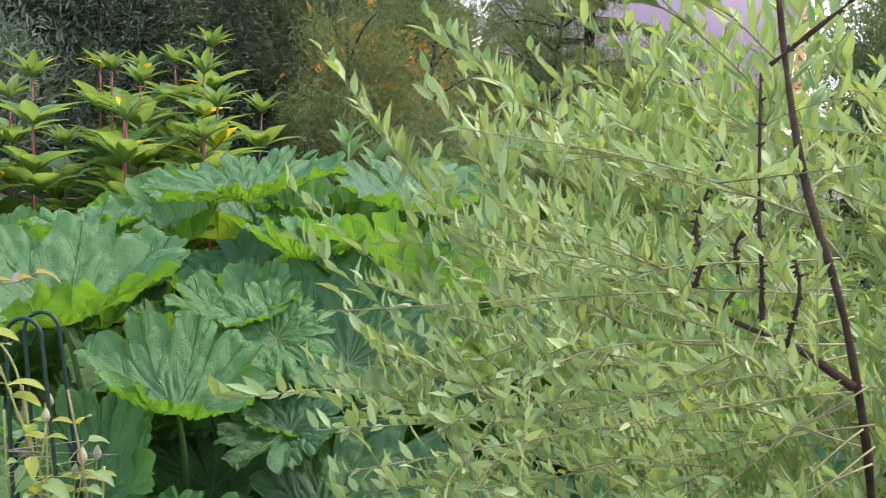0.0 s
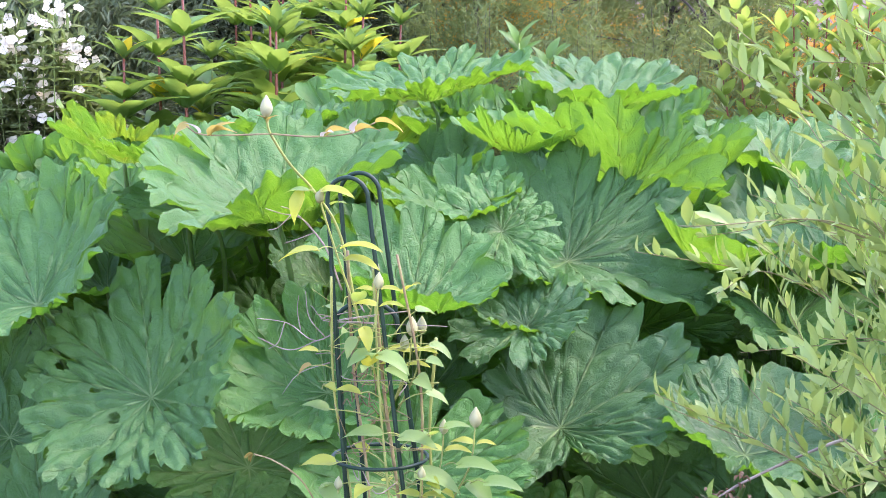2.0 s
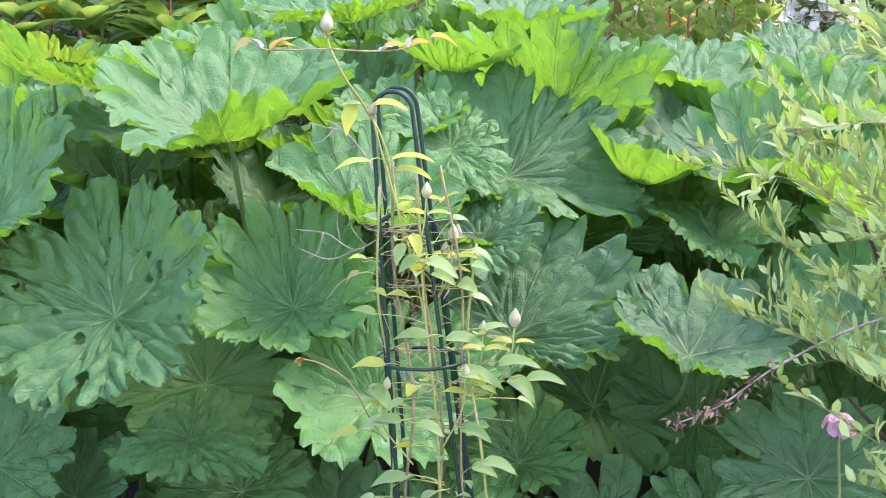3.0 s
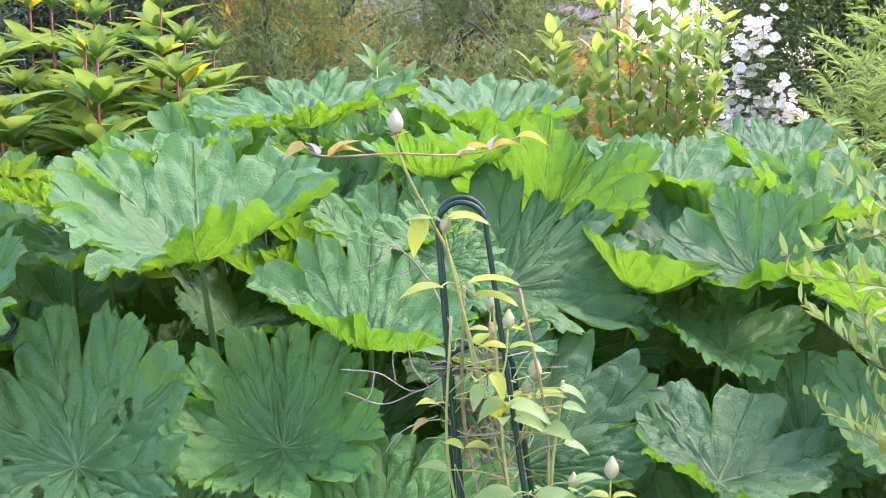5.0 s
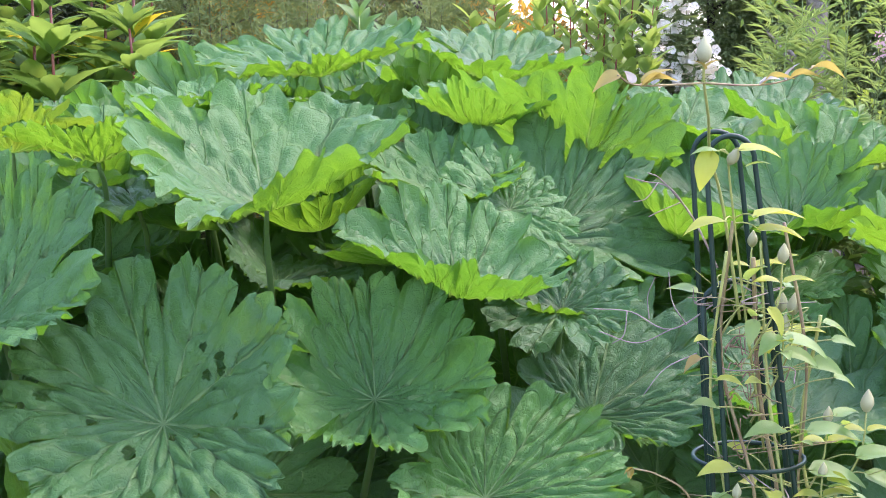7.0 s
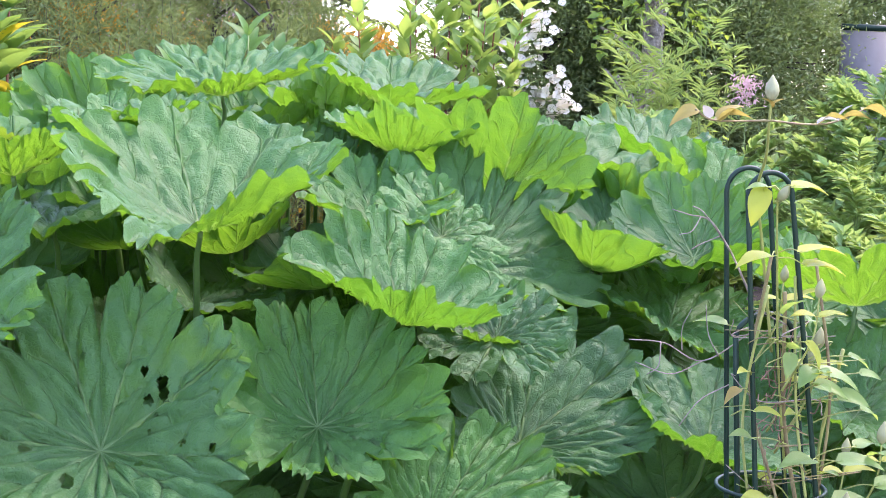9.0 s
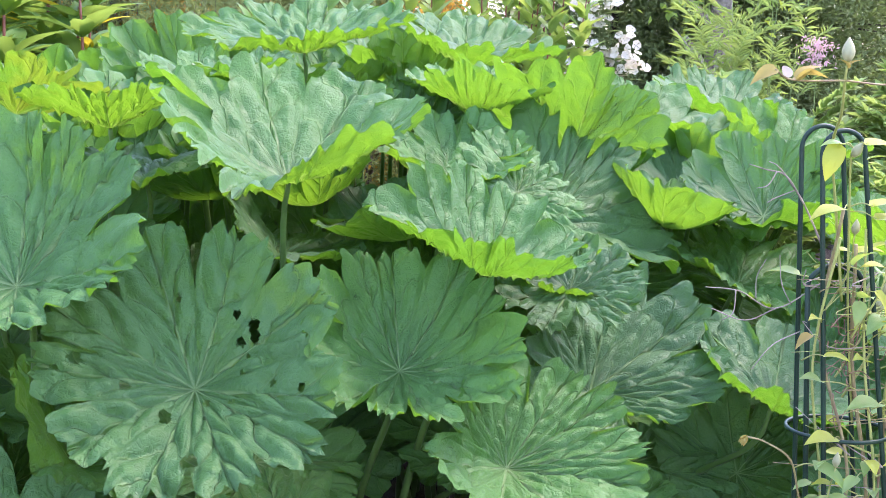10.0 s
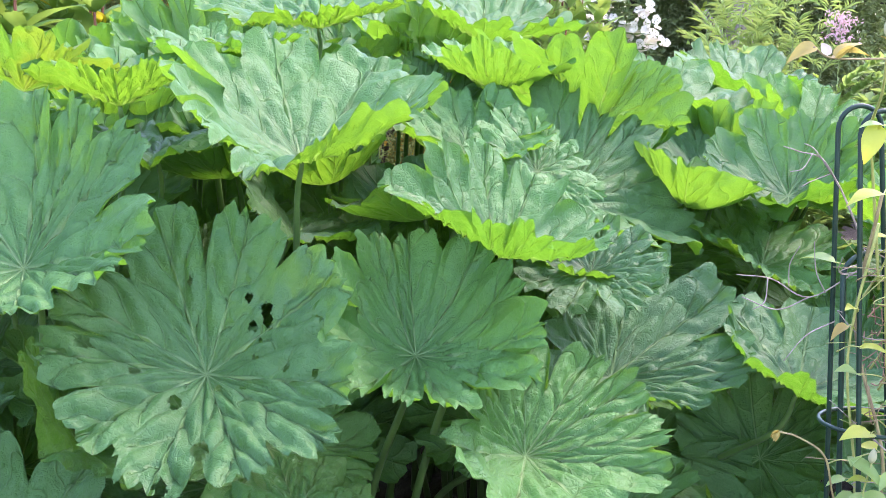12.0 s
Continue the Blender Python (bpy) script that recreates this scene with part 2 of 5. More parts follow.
def bend(points, steps=8):
    """A smooth line through the points."""
    p = [Vector(q) for q in points]
    p = [p[0] * 2 - p[1]] + p + [p[-1] * 2 - p[-2]]
    line = []
    for i in range(1, len(p) - 2):
        for s in range(steps):
            t = s / steps
            a, b, c, d = p[i - 1 : i + 3]
            line.append(0.5 * (2 * b + (c - a) * t + (2 * a - 5 * b + 4 * c - d) * t**2 + (3 * b - a - 3 * c + d) * t**3))
    return line + [p[-2]]


def tube_arrays(line, r0, r1, sides=6, knots=0.0):
    line = [Vector(q) for q in line]
    verts, faces = [], []
    n = len(line)
    up = Vector((0.31, 0.17, 0.94)).normalized()
    for i, q in enumerate(line):
        d = (line[min(i + 1, n - 1)] - line[max(i - 1, 0)]).normalized()
        a = d.cross(up)
        a = a.normalized() if a.length > 1e-3 else d.orthogonal().normalized()
        b = d.cross(a)
        r = r0 + (r1 - r0) * i / (n - 1)
        if knots:
            r *= 1 + knots * noise.noise(q * 60)
        for k in range(sides):
            w = 2 * math.pi * k / sides
            verts.append(q + r * (math.cos(w) * a + math.sin(w) * b))
    for i in range(n - 1):
        for k in range(sides):
            p, q = i * sides + k, i * sides + (k + 1) % sides
            faces += [(p, q, q + sides), (p, q + sides, p + sides)]
    ends = len(verts)
    verts += [line[0], line[-1]]
    for k in range(sides):
        faces += [(ends, (k + 1) % sides, k), (ends + 1, (n - 1) * sides + k, (n - 1) * sides + (k + 1) % sides)]
    return [tuple(v) for v in verts], faces


def tube(name, line, r0, r1, sides=6, knots=0.0):
    return quick_mesh(name, *tube_arrays(line, r0, r1, sides, knots))


def joined(name, pieces):
    verts, faces = [], []
    for v, f in pieces:
        k = len(verts)
        verts += list(v)
        faces += [tuple(i + k for i in t) for t in f]
    return quick_mesh(name, verts, faces)


def blades(base, way, flat, length, width, fold=0.25, droop=0.15):
    """Many small pointed leaves as one set of arrays: a leaf has a keel, two halves and a drooping tip."""
    base, way, flat = (np.asarray(a, float).reshape(-1, 3) for a in (base, way, flat))
    n = len(base)
    length, width = np.broadcast_to(length, n)[:, None], np.broadcast_to(width, n)[:, None]
    way = way / (np.linalg.norm(way, axis=1, keepdims=True) + 1e-9)
    side = np.cross(way, flat)
    side /= np.linalg.norm(side, axis=1, keepdims=True) + 1e-9
    up = np.cross(side, way)
    v = np.stack([
        base,
        base + way * length * 0.28 + side * width * 0.42 + up * width * fold,
        base + way * length * 0.28 - side * width * 0.42 + up * width * fold,
        base + way * length * 0.62 + side * width * 0.40 + up * (width * fold - length * droop * 0.35),
        base + way * length * 0.62 - side * width * 0.40 + up * (width * fold - length * droop * 0.35),
        base + way * length * 0.30,
        base + way * length * 0.64 - up * length * droop * 0.4,
        base + way * length - up * length * droop,
    ], 1).reshape(-1, 3)
    t = np.array([(0, 5, 1), (0, 2, 5), (1, 5, 6), (1, 6, 3), (5, 2, 4), (5, 4, 6), (3, 6, 7), (6, 4, 7)])
    return v, (np.arange(n)[:, None, None] * 8 + t).reshape(-1, 3)


def kites(base, way, flat, length, width, droop=0.15):
    """Cheap pointed leaves for plants far off, two triangles folded at the keel."""
    base, way, flat = (np.asarray(a, float).reshape(-1, 3) for a in (base, way, flat))
    n = len(base)
    length, width = np.broadcast_to(length, n)[:, None], np.broadcast_to(width, n)[:, None]
    way = way / (np.linalg.norm(way, axis=1, keepdims=True) + 1e-9)
    side = np.cross(way, flat)
    side /= np.linalg.norm(side, axis=1, keepdims=True) + 1e-9
    up = np.cross(side, way)
    mid = base + way * length * 0.45 + up * width * 0.15
    v = np.stack([base, mid + side * width * 0.5, base + way * length - up * length * droop, mid - side * width * 0.5], 1).reshape(-1, 3)
    return v, (np.arange(n)[:, None, None] * 4 + np.array([(0, 2, 1), (0, 3, 2)])).reshape(-1, 3)


def single_blade(name, length, width, droop=0.2, fold=0.2, toothed=0.0, heart=0.0, rows=9):
    """One leaf blade along +x with its face up: a pointed oval with keel, arched, with a slightly wavy edge."""
    verts, faces = [], []
    for i in range(rows + 1):
        s = i / rows
        w = width * 0.5 * (math.sin(math.pi * min(1, s ** (0.75 - 0.2 * heart))) ** 0.85) if 0 < s < 1 else 0.0
        w *= 1 + toothed * (1 if i % 2 else -1)
        z = -droop * length * s * s
        x = length * (s - 0.12 * droop * s * s)
        for k, j in enumerate((-1, -0.5, 0, 0.5, 1)):
            wave = 0.04 * width * math.sin(7 * s + 2.3 * j)
            verts.append((x - heart * 0.12 * length * (1 - s) * abs(j) * (s < 0.25), j * w, z + fold * abs(j) ** 1.3 * w + wave * abs(j)))
    for i in range(rows):
        for k in range(4):
            a = i * 5 + k
            faces += [(a, a + 5, a + 6), (a, a + 6, a + 1)]
    return quick_mesh(name, verts, faces)


def turned(place, way, flat=(0, 0, 1), scale=1.0):
    """Pose with +x along way and +z near flat."""
    x = Vector(way).normalized()
    z = Vector(flat) - Vector(flat).dot(x) * x
    z = z.normalized() if z.length > 1e-4 else x.orthogonal().normalized()
    y = z.cross(x)
    m = Matrix((x, y, z)).transposed().to_4x4()
    return Matrix.Translation(place) @ m @ Matrix.Scale(scale, 4)


# ---- ground ----
def make_ground():
    n = 90
    bm = bmesh.new()
    xs = [math.copysign(abs(u) ** 3 * 400 + abs(u) * 4, u) for u in np.linspace(-1, 1, n)]
    grid = [[bm.verts.new((x, 3 + y, 0.05 * noise.noise((x * 0.9, y * 0.9, 0)) + 0.02 * noise.noise((x * 5, y * 5, 3)))) for x in xs] for y in xs]
    for i in range(n - 1):
        for j in range(n - 1):
            bm.faces.new((grid[i][j], grid[i][j + 1], grid[i + 1][j + 1], grid[i + 1][j]))
    g = part("ground", bm, SOIL)
    tagged(g, "dark bare garden soil under the plants", "ground", kind="structure")


make_ground()


def plain_wall(name, x, y, wide, deep, high, material=None):
    material = material or BOARDS
    bm = bmesh.new()
    bmesh.ops.create_cube(bm, size=1, matrix=Matrix.Translation((x, y, high / 2 - 0.1)) @ Matrix.Diagonal((wide, deep, high + 0.2, 1)))
    tagged(part(name, bm, material), "plain boundary wall of the garden", "wall", kind="structure")


plain_wall("wall_south", 0, -6.0, 22, 0.2, 1.1, PLASTER)
# added strip, out of view: its pale top throws light back at the bed
bm = bmesh.new()
bmesh.ops.create_cube(bm, size=1, matrix=Matrix.Translation((0, -2.6, 0.0)) @ Matrix.Diagonal((20, 4.8, 0.12, 1)))
tagged(part("path", bm, BOUNCE_GRAVEL), "unseen pale gravel strip, added to bounce light onto the bed", "path", kind="structure")
plain_wall("wall_west", -11.1, 5.0, 0.2, 20, 3.6)
plain_wall("wall_east", 11.1, 5.0, 0.2, 20, 3.6)

# ---- umbrella plants: large lobed leaves on tall stalks ----
CROWNS = [(-0.85, 2.9), (-0.25, 2.85), (0.35, 3.1), (0.95, 3.2), (-0.55, 3.75), (0.2, 3.9), (0.95, 4.0)]
PLANTS, STANDING = [], []
for cx, cy in CROWNS:
    PLANTS.append(empty("umbrella_plant", (cx, cy, 0), "large-leaved green umbrella plant with cupped lobed leaves", "plant", "umbrella plants in the bed"))


def some_lobes(rng, count, cup, saddle=(0, 0), spin=0.0):
    """Lobes for a leaf of no special shape: angle in degrees, reach and lift of each tip."""
    lobes = []
    for i in range(count):
        w = spin + 2 * math.pi * (i + rng.uniform(-0.2, 0.2)) / count
        lobes.append((math.degrees(w), rng.uniform(0.88, 1.06), cup + saddle[0] * math.cos(2 * w) + saddle[1] * math.sin(2 * w) + rng.uniform(-0.09, 0.09)))
    return lobes


def leaf_mesh(size, lobes, seed, fine=18, rings=15, holes=()):
    """A round blade with its stalk at the middle: each lobe has a main vein that ends at a tip (degrees, reach, lift)."""
    rng = random.Random(seed)
    lobes = sorted((d % 360, r, h) for d, r, h in lobes)
    count = len(lobes)
    na = count * fine
    near = rings > 12
    gaps = [(lobes[(i + 1) % count][0] - lobes[i][0]) % 360 for i in range(count)]
    sinus = [min(0.30, rng.uniform(0.09, 0.22) * g / 36) for g in gaps]
    cleft = [rng.uniform(0.06, 0.32) if rng.random() < 0.8 else 0.0 for _ in gaps]
    curl = [rng.uniform(-0.05, 0.06) for _ in range(count)]
    # pointed teeth of uneven size along the whole rim
    teeth = [0.0] * na
    k = 0
    while k < na:
        step = min(na - k, rng.choice((3, 4, 5, 6, 7, 8) if near else (3, 4, 5)))
        amp = 0.020 + 0.100 * rng.random() ** 1.5
        for j in range(step):
            f = j / step
            teeth[k + j] = amp * ((f / 0.62 if f < 0.62 else (1 - f) / 0.38) - 0.5)
        k += step
    pucker = 0.064 if near else 0.0
    verts, uvs, cells = [], [], []
    for i in range(rings + 1):
        rho = (i / rings) ** 0.9
        for k in range(na):
            u = ((k / fine + 0.5) % 1.0) - 0.5
            lobe = int(k / fine + 0.5) % count
            nxt = (lobe + (1 if u > 0 else -1)) % count
            between = lobe if u > 0 else nxt
            w = abs(2 * u)
            gap = gaps[between]
            th = radians(lobes[lobe][0] + (1 if u > 0 else -1) * w * gap / 2)
            reach = lobes[lobe][1] + 0.5 * (lobes[nxt][1] - lobes[lobe][1]) * w
            lift = lobes[lobe][2] + 0.5 * (lobes[nxt][2] - lobes[lobe][2]) * w
            edge = 1.02 - sinus[between] * w**2.2 - cleft[between] * max(0.0, (w - 0.74) / 0.26) ** 1.6
            side_tip = 1 - abs(w - 0.56) / 0.44
            edge += 0.075 * max(0.0, side_tip) * min(1, gap / 40)
            wall = max(0.0, lift - 0.25)
            r = rho * (reach * (1 + (edge - 1) * rho**1.6 + teeth[k] * rho**9) + 0.55 * wall * (1 - rho))
            a = Vector((math.cos(th), math.sin(th), 0)) * r
            h = lift * rho ** (1.35 + 0.5 * min(1.0, 2 * wall)) * (1 + (edge - 1) * 0.6)
            across = 0.375 * w * rho
            h += 0.23 * min(1.2, gap / 40) * rho * (1 - 0.80 * rho) * math.sin(0.5 * math.pi * w) ** 0.9
            phase = (rho - 1.2 * across) * 3.7 + (0.5 if u > 0 else 0.0) + 0.55 * noise.noise(Vector((th * 3, rho * 4, seed)))
            h += pucker * (1 - w**5) * abs(math.sin(math.pi * phase)) ** 0.6 * min(1, 3 * rho)
            h += curl[lobe] * (1 - w) * rho**4
            ring = Vector((math.cos(th), math.sin(th), seed * 1.7))
            h += (0.12 * noise.noise(ring * 3.1) + 0.060 * noise.noise(ring * 8.3) + 0.015 * noise.noise(ring * 17)) * rho**4
            q = a * 2.2 + Vector((seed * 3.1, 0, 0))
            h += 0.07 * noise.noise(q) * rho**2 + 0.05 * noise.noise(q * 2.7) * rho**1.5 + 0.022 * noise.noise(q * 7) * rho
            verts.append((a.x * size, a.y * size, h * size))
            uvs.append((abs(u), rho))
            cells.append((phase, w))
    faces = []
    for i in range(rings):
        for k in range(na):
            p, q = i * na + k, i * na + (k + 1) % na
            faces.append((p, q, q + na, p + na))
    if holes:
        kept = []
        for f in faces:
            c = sum((Vector(verts[v]) for v in f), Vector()) / 4 / size
            if all(((c.x - x) ** 2 + (c.y - y) ** 2 * (1 + 0.6 * math.sin(9 * x))) > s * s for x, y, s in holes):
                kept.append(f)
        faces = kept
    me = quick_mesh("leaf", verts, faces)
    layer = me.uv_layers.new(name="vein")
    index = np.empty(len(me.loops), np.int32)
    me.loops.foreach_get("vertex_index", index)
    layer.data.foreach_set("uv", np.asarray(uvs, np.float32)[index].ravel())
    branch = me.uv_layers.new(name="branch")
    branch.data.foreach_set("uv", np.asarray(cells, np.float32)[index].ravel())
    me.materials.append(LEAF)
    return me


def big_leaf(place, tilt, size, cup, saddle=(0, 0), lobes=8, spin=0.0, seed=1, label="", holes=(), fine=26, rings=38, fresh_or_lit=False):
    if isinstance(lobes, int):
        lobes = some_lobes(random.Random(seed + 7), lobes, cup, saddle, spin)
    n = Vector((tilt[0], tilt[1], 1)).normalized()
    u = (Vector((1, 0, 0)) - n.x * n).normalized()
    v = n.cross(u)
    m = Matrix.Translation(place) @ Matrix((u, v, n)).transposed().to_4x4()
    STANDING.append(Vector(place))
    crown = min(PLANTS, key=lambda p: (p.location.xy - Vector(place).xy).length)
    leaf = part("leaf", leaf_mesh(size, lobes, seed, fine, rings, holes), None, crown, label, m)
    leaf.data.materials[0] = LEAF_YOUNG_OR_LIT if fresh_or_lit else LEAF
    foot = Vector((crown.location.x * 0.5 + place[0] * 0.5, max(crown.location.y, place[1] + 0.35), -0.02))
    top = Vector(place) - n * 0.002
    line = bend([top, top - n * 0.07 + Vector((0, 0.06, -0.05)), top.lerp(foot, 0.5) + Vector((0, 0.06, 0.05)), foot], 6)
    part("stalk", tube("stalk", line, 0.005, 0.011, 7), STALK, leaf, "", Matrix.Identity(4))
    return leaf


# leaves of marked shape: place, tilt, size and the lobes as (degrees, reach, lift)
big_leaf((0.849, 2.954, 0.925), (0.11, -0.26), 0.218, 0, lobes=[(9, 0.89, 0.35), (63, 0.98, 0.27), (102, 0.93, 0.09), (140, 0.95, 0.2), (179, 0.95, 0.31), (218, 0.82, 0.42), (256, 1.02, 0.21), (288, 0.97, 0.13), (316, 0.85, 0.43)], seed=1)
big_leaf((-0.7, 2.808, 1.289), (-0.07, -0.05), 0.233, 0, lobes=[(12, 0.95, 0.39), (52, 0.95, 0.39), (92, 0.93, 0.4), (140, 0.83, 0.37), (189, 0.79, 0.34), (250, 0.85, 0.41), (272, 0.92, 0.37), (295, 0.93, 0.35), (332, 0.77, 0.39)], seed=2)
big_leaf((-0.917, 2.961, 1.306), (0.03, 0.28), 0.218, 0, lobes=[(30, 0.95, 0.27), (73, 0.95, 0.29), (116, 0.95, 0.31), (159, 0.95, 0.32), (201, 0.95, 0.34), (244, 0.95, 0.35), (287, 0.96, 0.37), (305, 0.89, 0.24), (348, 0.95, 0.26)], seed=3)
big_leaf((-0.503, 3.052, 1.356), (0.03, -0.14), 0.168, 0, lobes=[(10, 0.95, 0.45), (52, 0.73, 0.42), (93, 0.91, 0.44), (153, 0.86, 0.42), (203, 0.88, 0.38), (254, 0.95, 0.33), (286, 0.81, 0.49), (328, 0.95, 0.47)], seed=4, fresh_or_lit=True)
big_leaf((0.159, 3.002, 1.343), (0.01, -0.17), 0.188, 0, lobes=[(21, 0.95, 0.36), (67, 0.95, 0.37), (114, 0.95, 0.38), (161, 0.95, 0.39), (208, 0.75, 0.4), (243, 0.7, 0.62), (270, 0.82, 0.52), (290, 0.89, 0.33), (336, 0.95, 0.34)], seed=5, fresh_or_lit=True)
big_leaf((-0.407, 2.987, 1.402), (-0.11, -0.12), 0.128, 0, lobes=[(18, 0.95, 0.3), (59, 0.95, 0.28), (99, 0.95, 0.27), (149, 0.87, 0.27), (198, 0.84, 0.27), (246, 0.99, 0.18), (275, 0.98, 0.21), (296, 0.83, 0.32), (337, 0.95, 0.31)], seed=6)
big_leaf((-0.513, 2.265, 0.834), (-0.25, -1.05), 0.284, 0, lobes=[(23, 0.95, 0.42), (68, 0.93, 0.36), (105, 1.06, 0.3), (149, 1.04, 0.28), (175, 0.97, 0.27), (213, 0.87, 0.28), (253, 0.94, 0.28), (287, 0.9, 0.28), (317, 1.05, 0.3), (337, 0.99, 0.43)], seed=7, label='broad lobed leaf with several small insect holes', holes=[(-0.739, 0.171, 0.045), (-0.436, -0.008, 0.033), (0.308, 0.395, 0.029), (0.423, 0.297, 0.037), (0.424, 0.235, 0.033), (0.326, 0.211, 0.029), (0.128, 0.262, 0.021), (0.266, 0.071, 0.021), (0.324, 0.006, 0.021), (0.369, 0.12, 0.016), (0.084, -0.139, 0.029), (-0.172, -0.255, 0.037), (0.252, -0.176, 0.025), (0.533, -0.133, 0.021), (0.721, -0.234, 0.025), (-0.071, 0.577, 0.021), (-0.866, 0.091, 0.021), (-0.0, -0.646, 0.057), (-0.222, -0.892, 0.041)], fine=34, rings=48)
# paler colour here stands in for light on the front-facing blade
big_leaf((-0.121, 2.306, 0.858), (-0.0, -0.65), 0.247, 0, lobes=[(7, 0.64, 0.71), (49, 0.73, 0.59), (91, 0.87, 0.47), (111, 0.86, 0.47), (161, 0.71, 0.65), (196, 0.81, 0.54), (232, 0.95, 0.42), (253, 1.0, 0.5), (276, 0.94, 0.42), (317, 1.0, 0.39), (339, 0.88, 0.56)], seed=8, fresh_or_lit=True)
big_leaf((0.05, 2.37, 1.04), (0.2, -0.25), 0.24, 0, lobes=[(8, 0.78, 0.31), (67, 0.88, 0.55), (101, 0.82, 0.55), (144, 0.75, 0.53), (171, 1.1, 0.35), (203, 0.75, 0.31), (243, 0.86, 0.45), (265, 0.79, 0.5), (302, 0.83, 0.37), (335, 0.78, 0.34)], seed=9, fresh_or_lit=True)
big_leaf((-0.326, 2.562, 1.2), (0.04, -0.29), 0.315, 0, lobes=[(20, 0.93, 0.41), (58, 1.09, 0.38), (102, 0.85, 0.49), (151, 0.85, 0.53), (200, 0.9, 0.58), (227, 0.97, 0.42), (248, 1.07, 0.26), (279, 0.77, 0.53), (333, 0.76, 0.51)], seed=10)
# brightly lit leaf: the light is put into its paler colour
big_leaf((-0.845, 2.369, 1.009), (-0.34, -0.76), 0.297, 0, lobes=[(37, 0.98, 0.42), (59, 0.93, 0.43), (81, 1.03, 0.46), (121, 0.95, 0.45), (161, 0.95, 0.44), (200, 0.95, 0.43), (240, 0.95, 0.42), (280, 0.83, 0.42), (322, 0.93, 0.32), (340, 0.94, 0.33)], seed=11, fresh_or_lit=True)
big_leaf((0.076, 2.203, 0.689), (0.23, -0.8), 0.248, 0, lobes=[(4, 1.01, 0.29), (31, 1.02, 0.28), (53, 0.99, 0.29), (91, 0.75, 0.34), (128, 0.63, 0.41), (165, 0.56, 0.49), (199, 0.87, 0.42), (247, 0.95, 0.39), (296, 0.95, 0.36), (344, 0.99, 0.33)], seed=12, fresh_or_lit=True)
big_leaf((0.347, 2.554, 0.749), (0.13, -0.83), 0.263, 0, lobes=[(34, 1.25, 0.24), (73, 1.15, 0.37), (114, 0.85, 0.35), (156, 0.6, 0.34), (201, 0.95, 0.29), (246, 0.95, 0.24), (291, 0.38, 0.19), (312, 0.68, 0.25), (341, 0.96, 0.44), (359, 1.03, 0.43)], seed=13)
big_leaf((0.427, 3.071, 1.248), (0.24, 0.42), 0.286, 0, lobes=[(2, 0.84, 0.26), (48, 0.95, 0.27), (93, 0.95, 0.28), (139, 0.95, 0.29), (185, 1.23, 0.3), (225, 0.95, 0.35), (265, 0.95, 0.41), (305, 0.37, 0.46), (325, 0.63, 0.43)], seed=14)
big_leaf((0.807, 3.252, 1.091), (0.16, -0.39), 0.288, 0, lobes=[(29, 0.98, 0.31), (59, 0.96, 0.4), (88, 0.98, 0.38), (110, 1.03, 0.26), (154, 0.93, 0.26), (198, 0.9, 0.27), (242, 1.13, 0.33), (282, 1.0, 0.22), (342, 1.12, 0.21)], seed=15)
big_leaf((0.311, 2.878, 1.089), (0.41, -0.73), 0.295, 0, lobes=[(22, 1.17, 0.24), (49, 1.1, 0.35), (67, 0.9, 0.36), (96, 0.89, 0.38), (145, 0.95, 0.38), (194, 0.95, 0.38), (243, 0.95, 0.37), (292, 0.69, 0.37), (355, 1.26, 0.07)], seed=16)
big_leaf((1.212, 3.514, 1.192), (0.14, -0.23), 0.24, 0, lobes=[(24, 0.95, 0.48), (64, 0.91, 0.5), (112, 0.95, 0.5), (160, 0.95, 0.49), (208, 0.76, 0.49), (229, 0.89, 0.44), (257, 0.89, 0.44), (304, 0.78, 0.43), (344, 0.95, 0.45)], seed=17)
big_leaf((0.757, 2.504, 0.728), (0.16, -0.35), 0.226, 0, lobes=[(13, 1.09, 0.3), (67, 1.02, 0.35), (121, 1.02, 0.41), (145, 0.85, 0.3), (192, 0.82, 0.38), (239, 0.84, 0.45), (260, 0.88, 0.41), (279, 0.91, 0.36), (343, 0.91, 0.31)], seed=18)
big_leaf((0.275, 2.507, 0.984), (-0.11, -0.59), 0.17, 0, lobes=[(27, 0.84, 0.16), (67, 0.87, 0.09), (113, 0.98, 0.08), (155, 0.95, 0.1), (197, 0.95, 0.11), (239, 1.01, 0.13), (287, 1.01, 0.19), (315, 0.94, 0.26), (347, 0.87, 0.24)], seed=19)
big_leaf((0.188, 2.657, 1.181), (0.43, -0.78), 0.173, 0, lobes=[(35, 0.77, 0.09), (73, 0.77, 0.13), (120, 0.93, 0.12), (169, 0.95, 0.09), (218, 0.95, 0.06), (268, 0.95, 0.03), (317, 0.99, -0.0), (343, 0.84, 0.1)], seed=20, fresh_or_lit=True)
big_leaf((-0.213, 3.60, 1.475), (-0.06, -0.16), 0.300, 0, lobes=[(15, 1.0, 0.24), (50, 1.0, 0.30), (82, 0.92, 0.30), (112, 0.90, 0.28), (147, 1.0, 0.26), (180, 1.1, 0.20), (222, 0.96, 0.12), (250, 0.85, 0.22), (278, 0.9, 0.26), (307, 0.94, 0.34), (336, 1.0, 0.30)], seed=21)
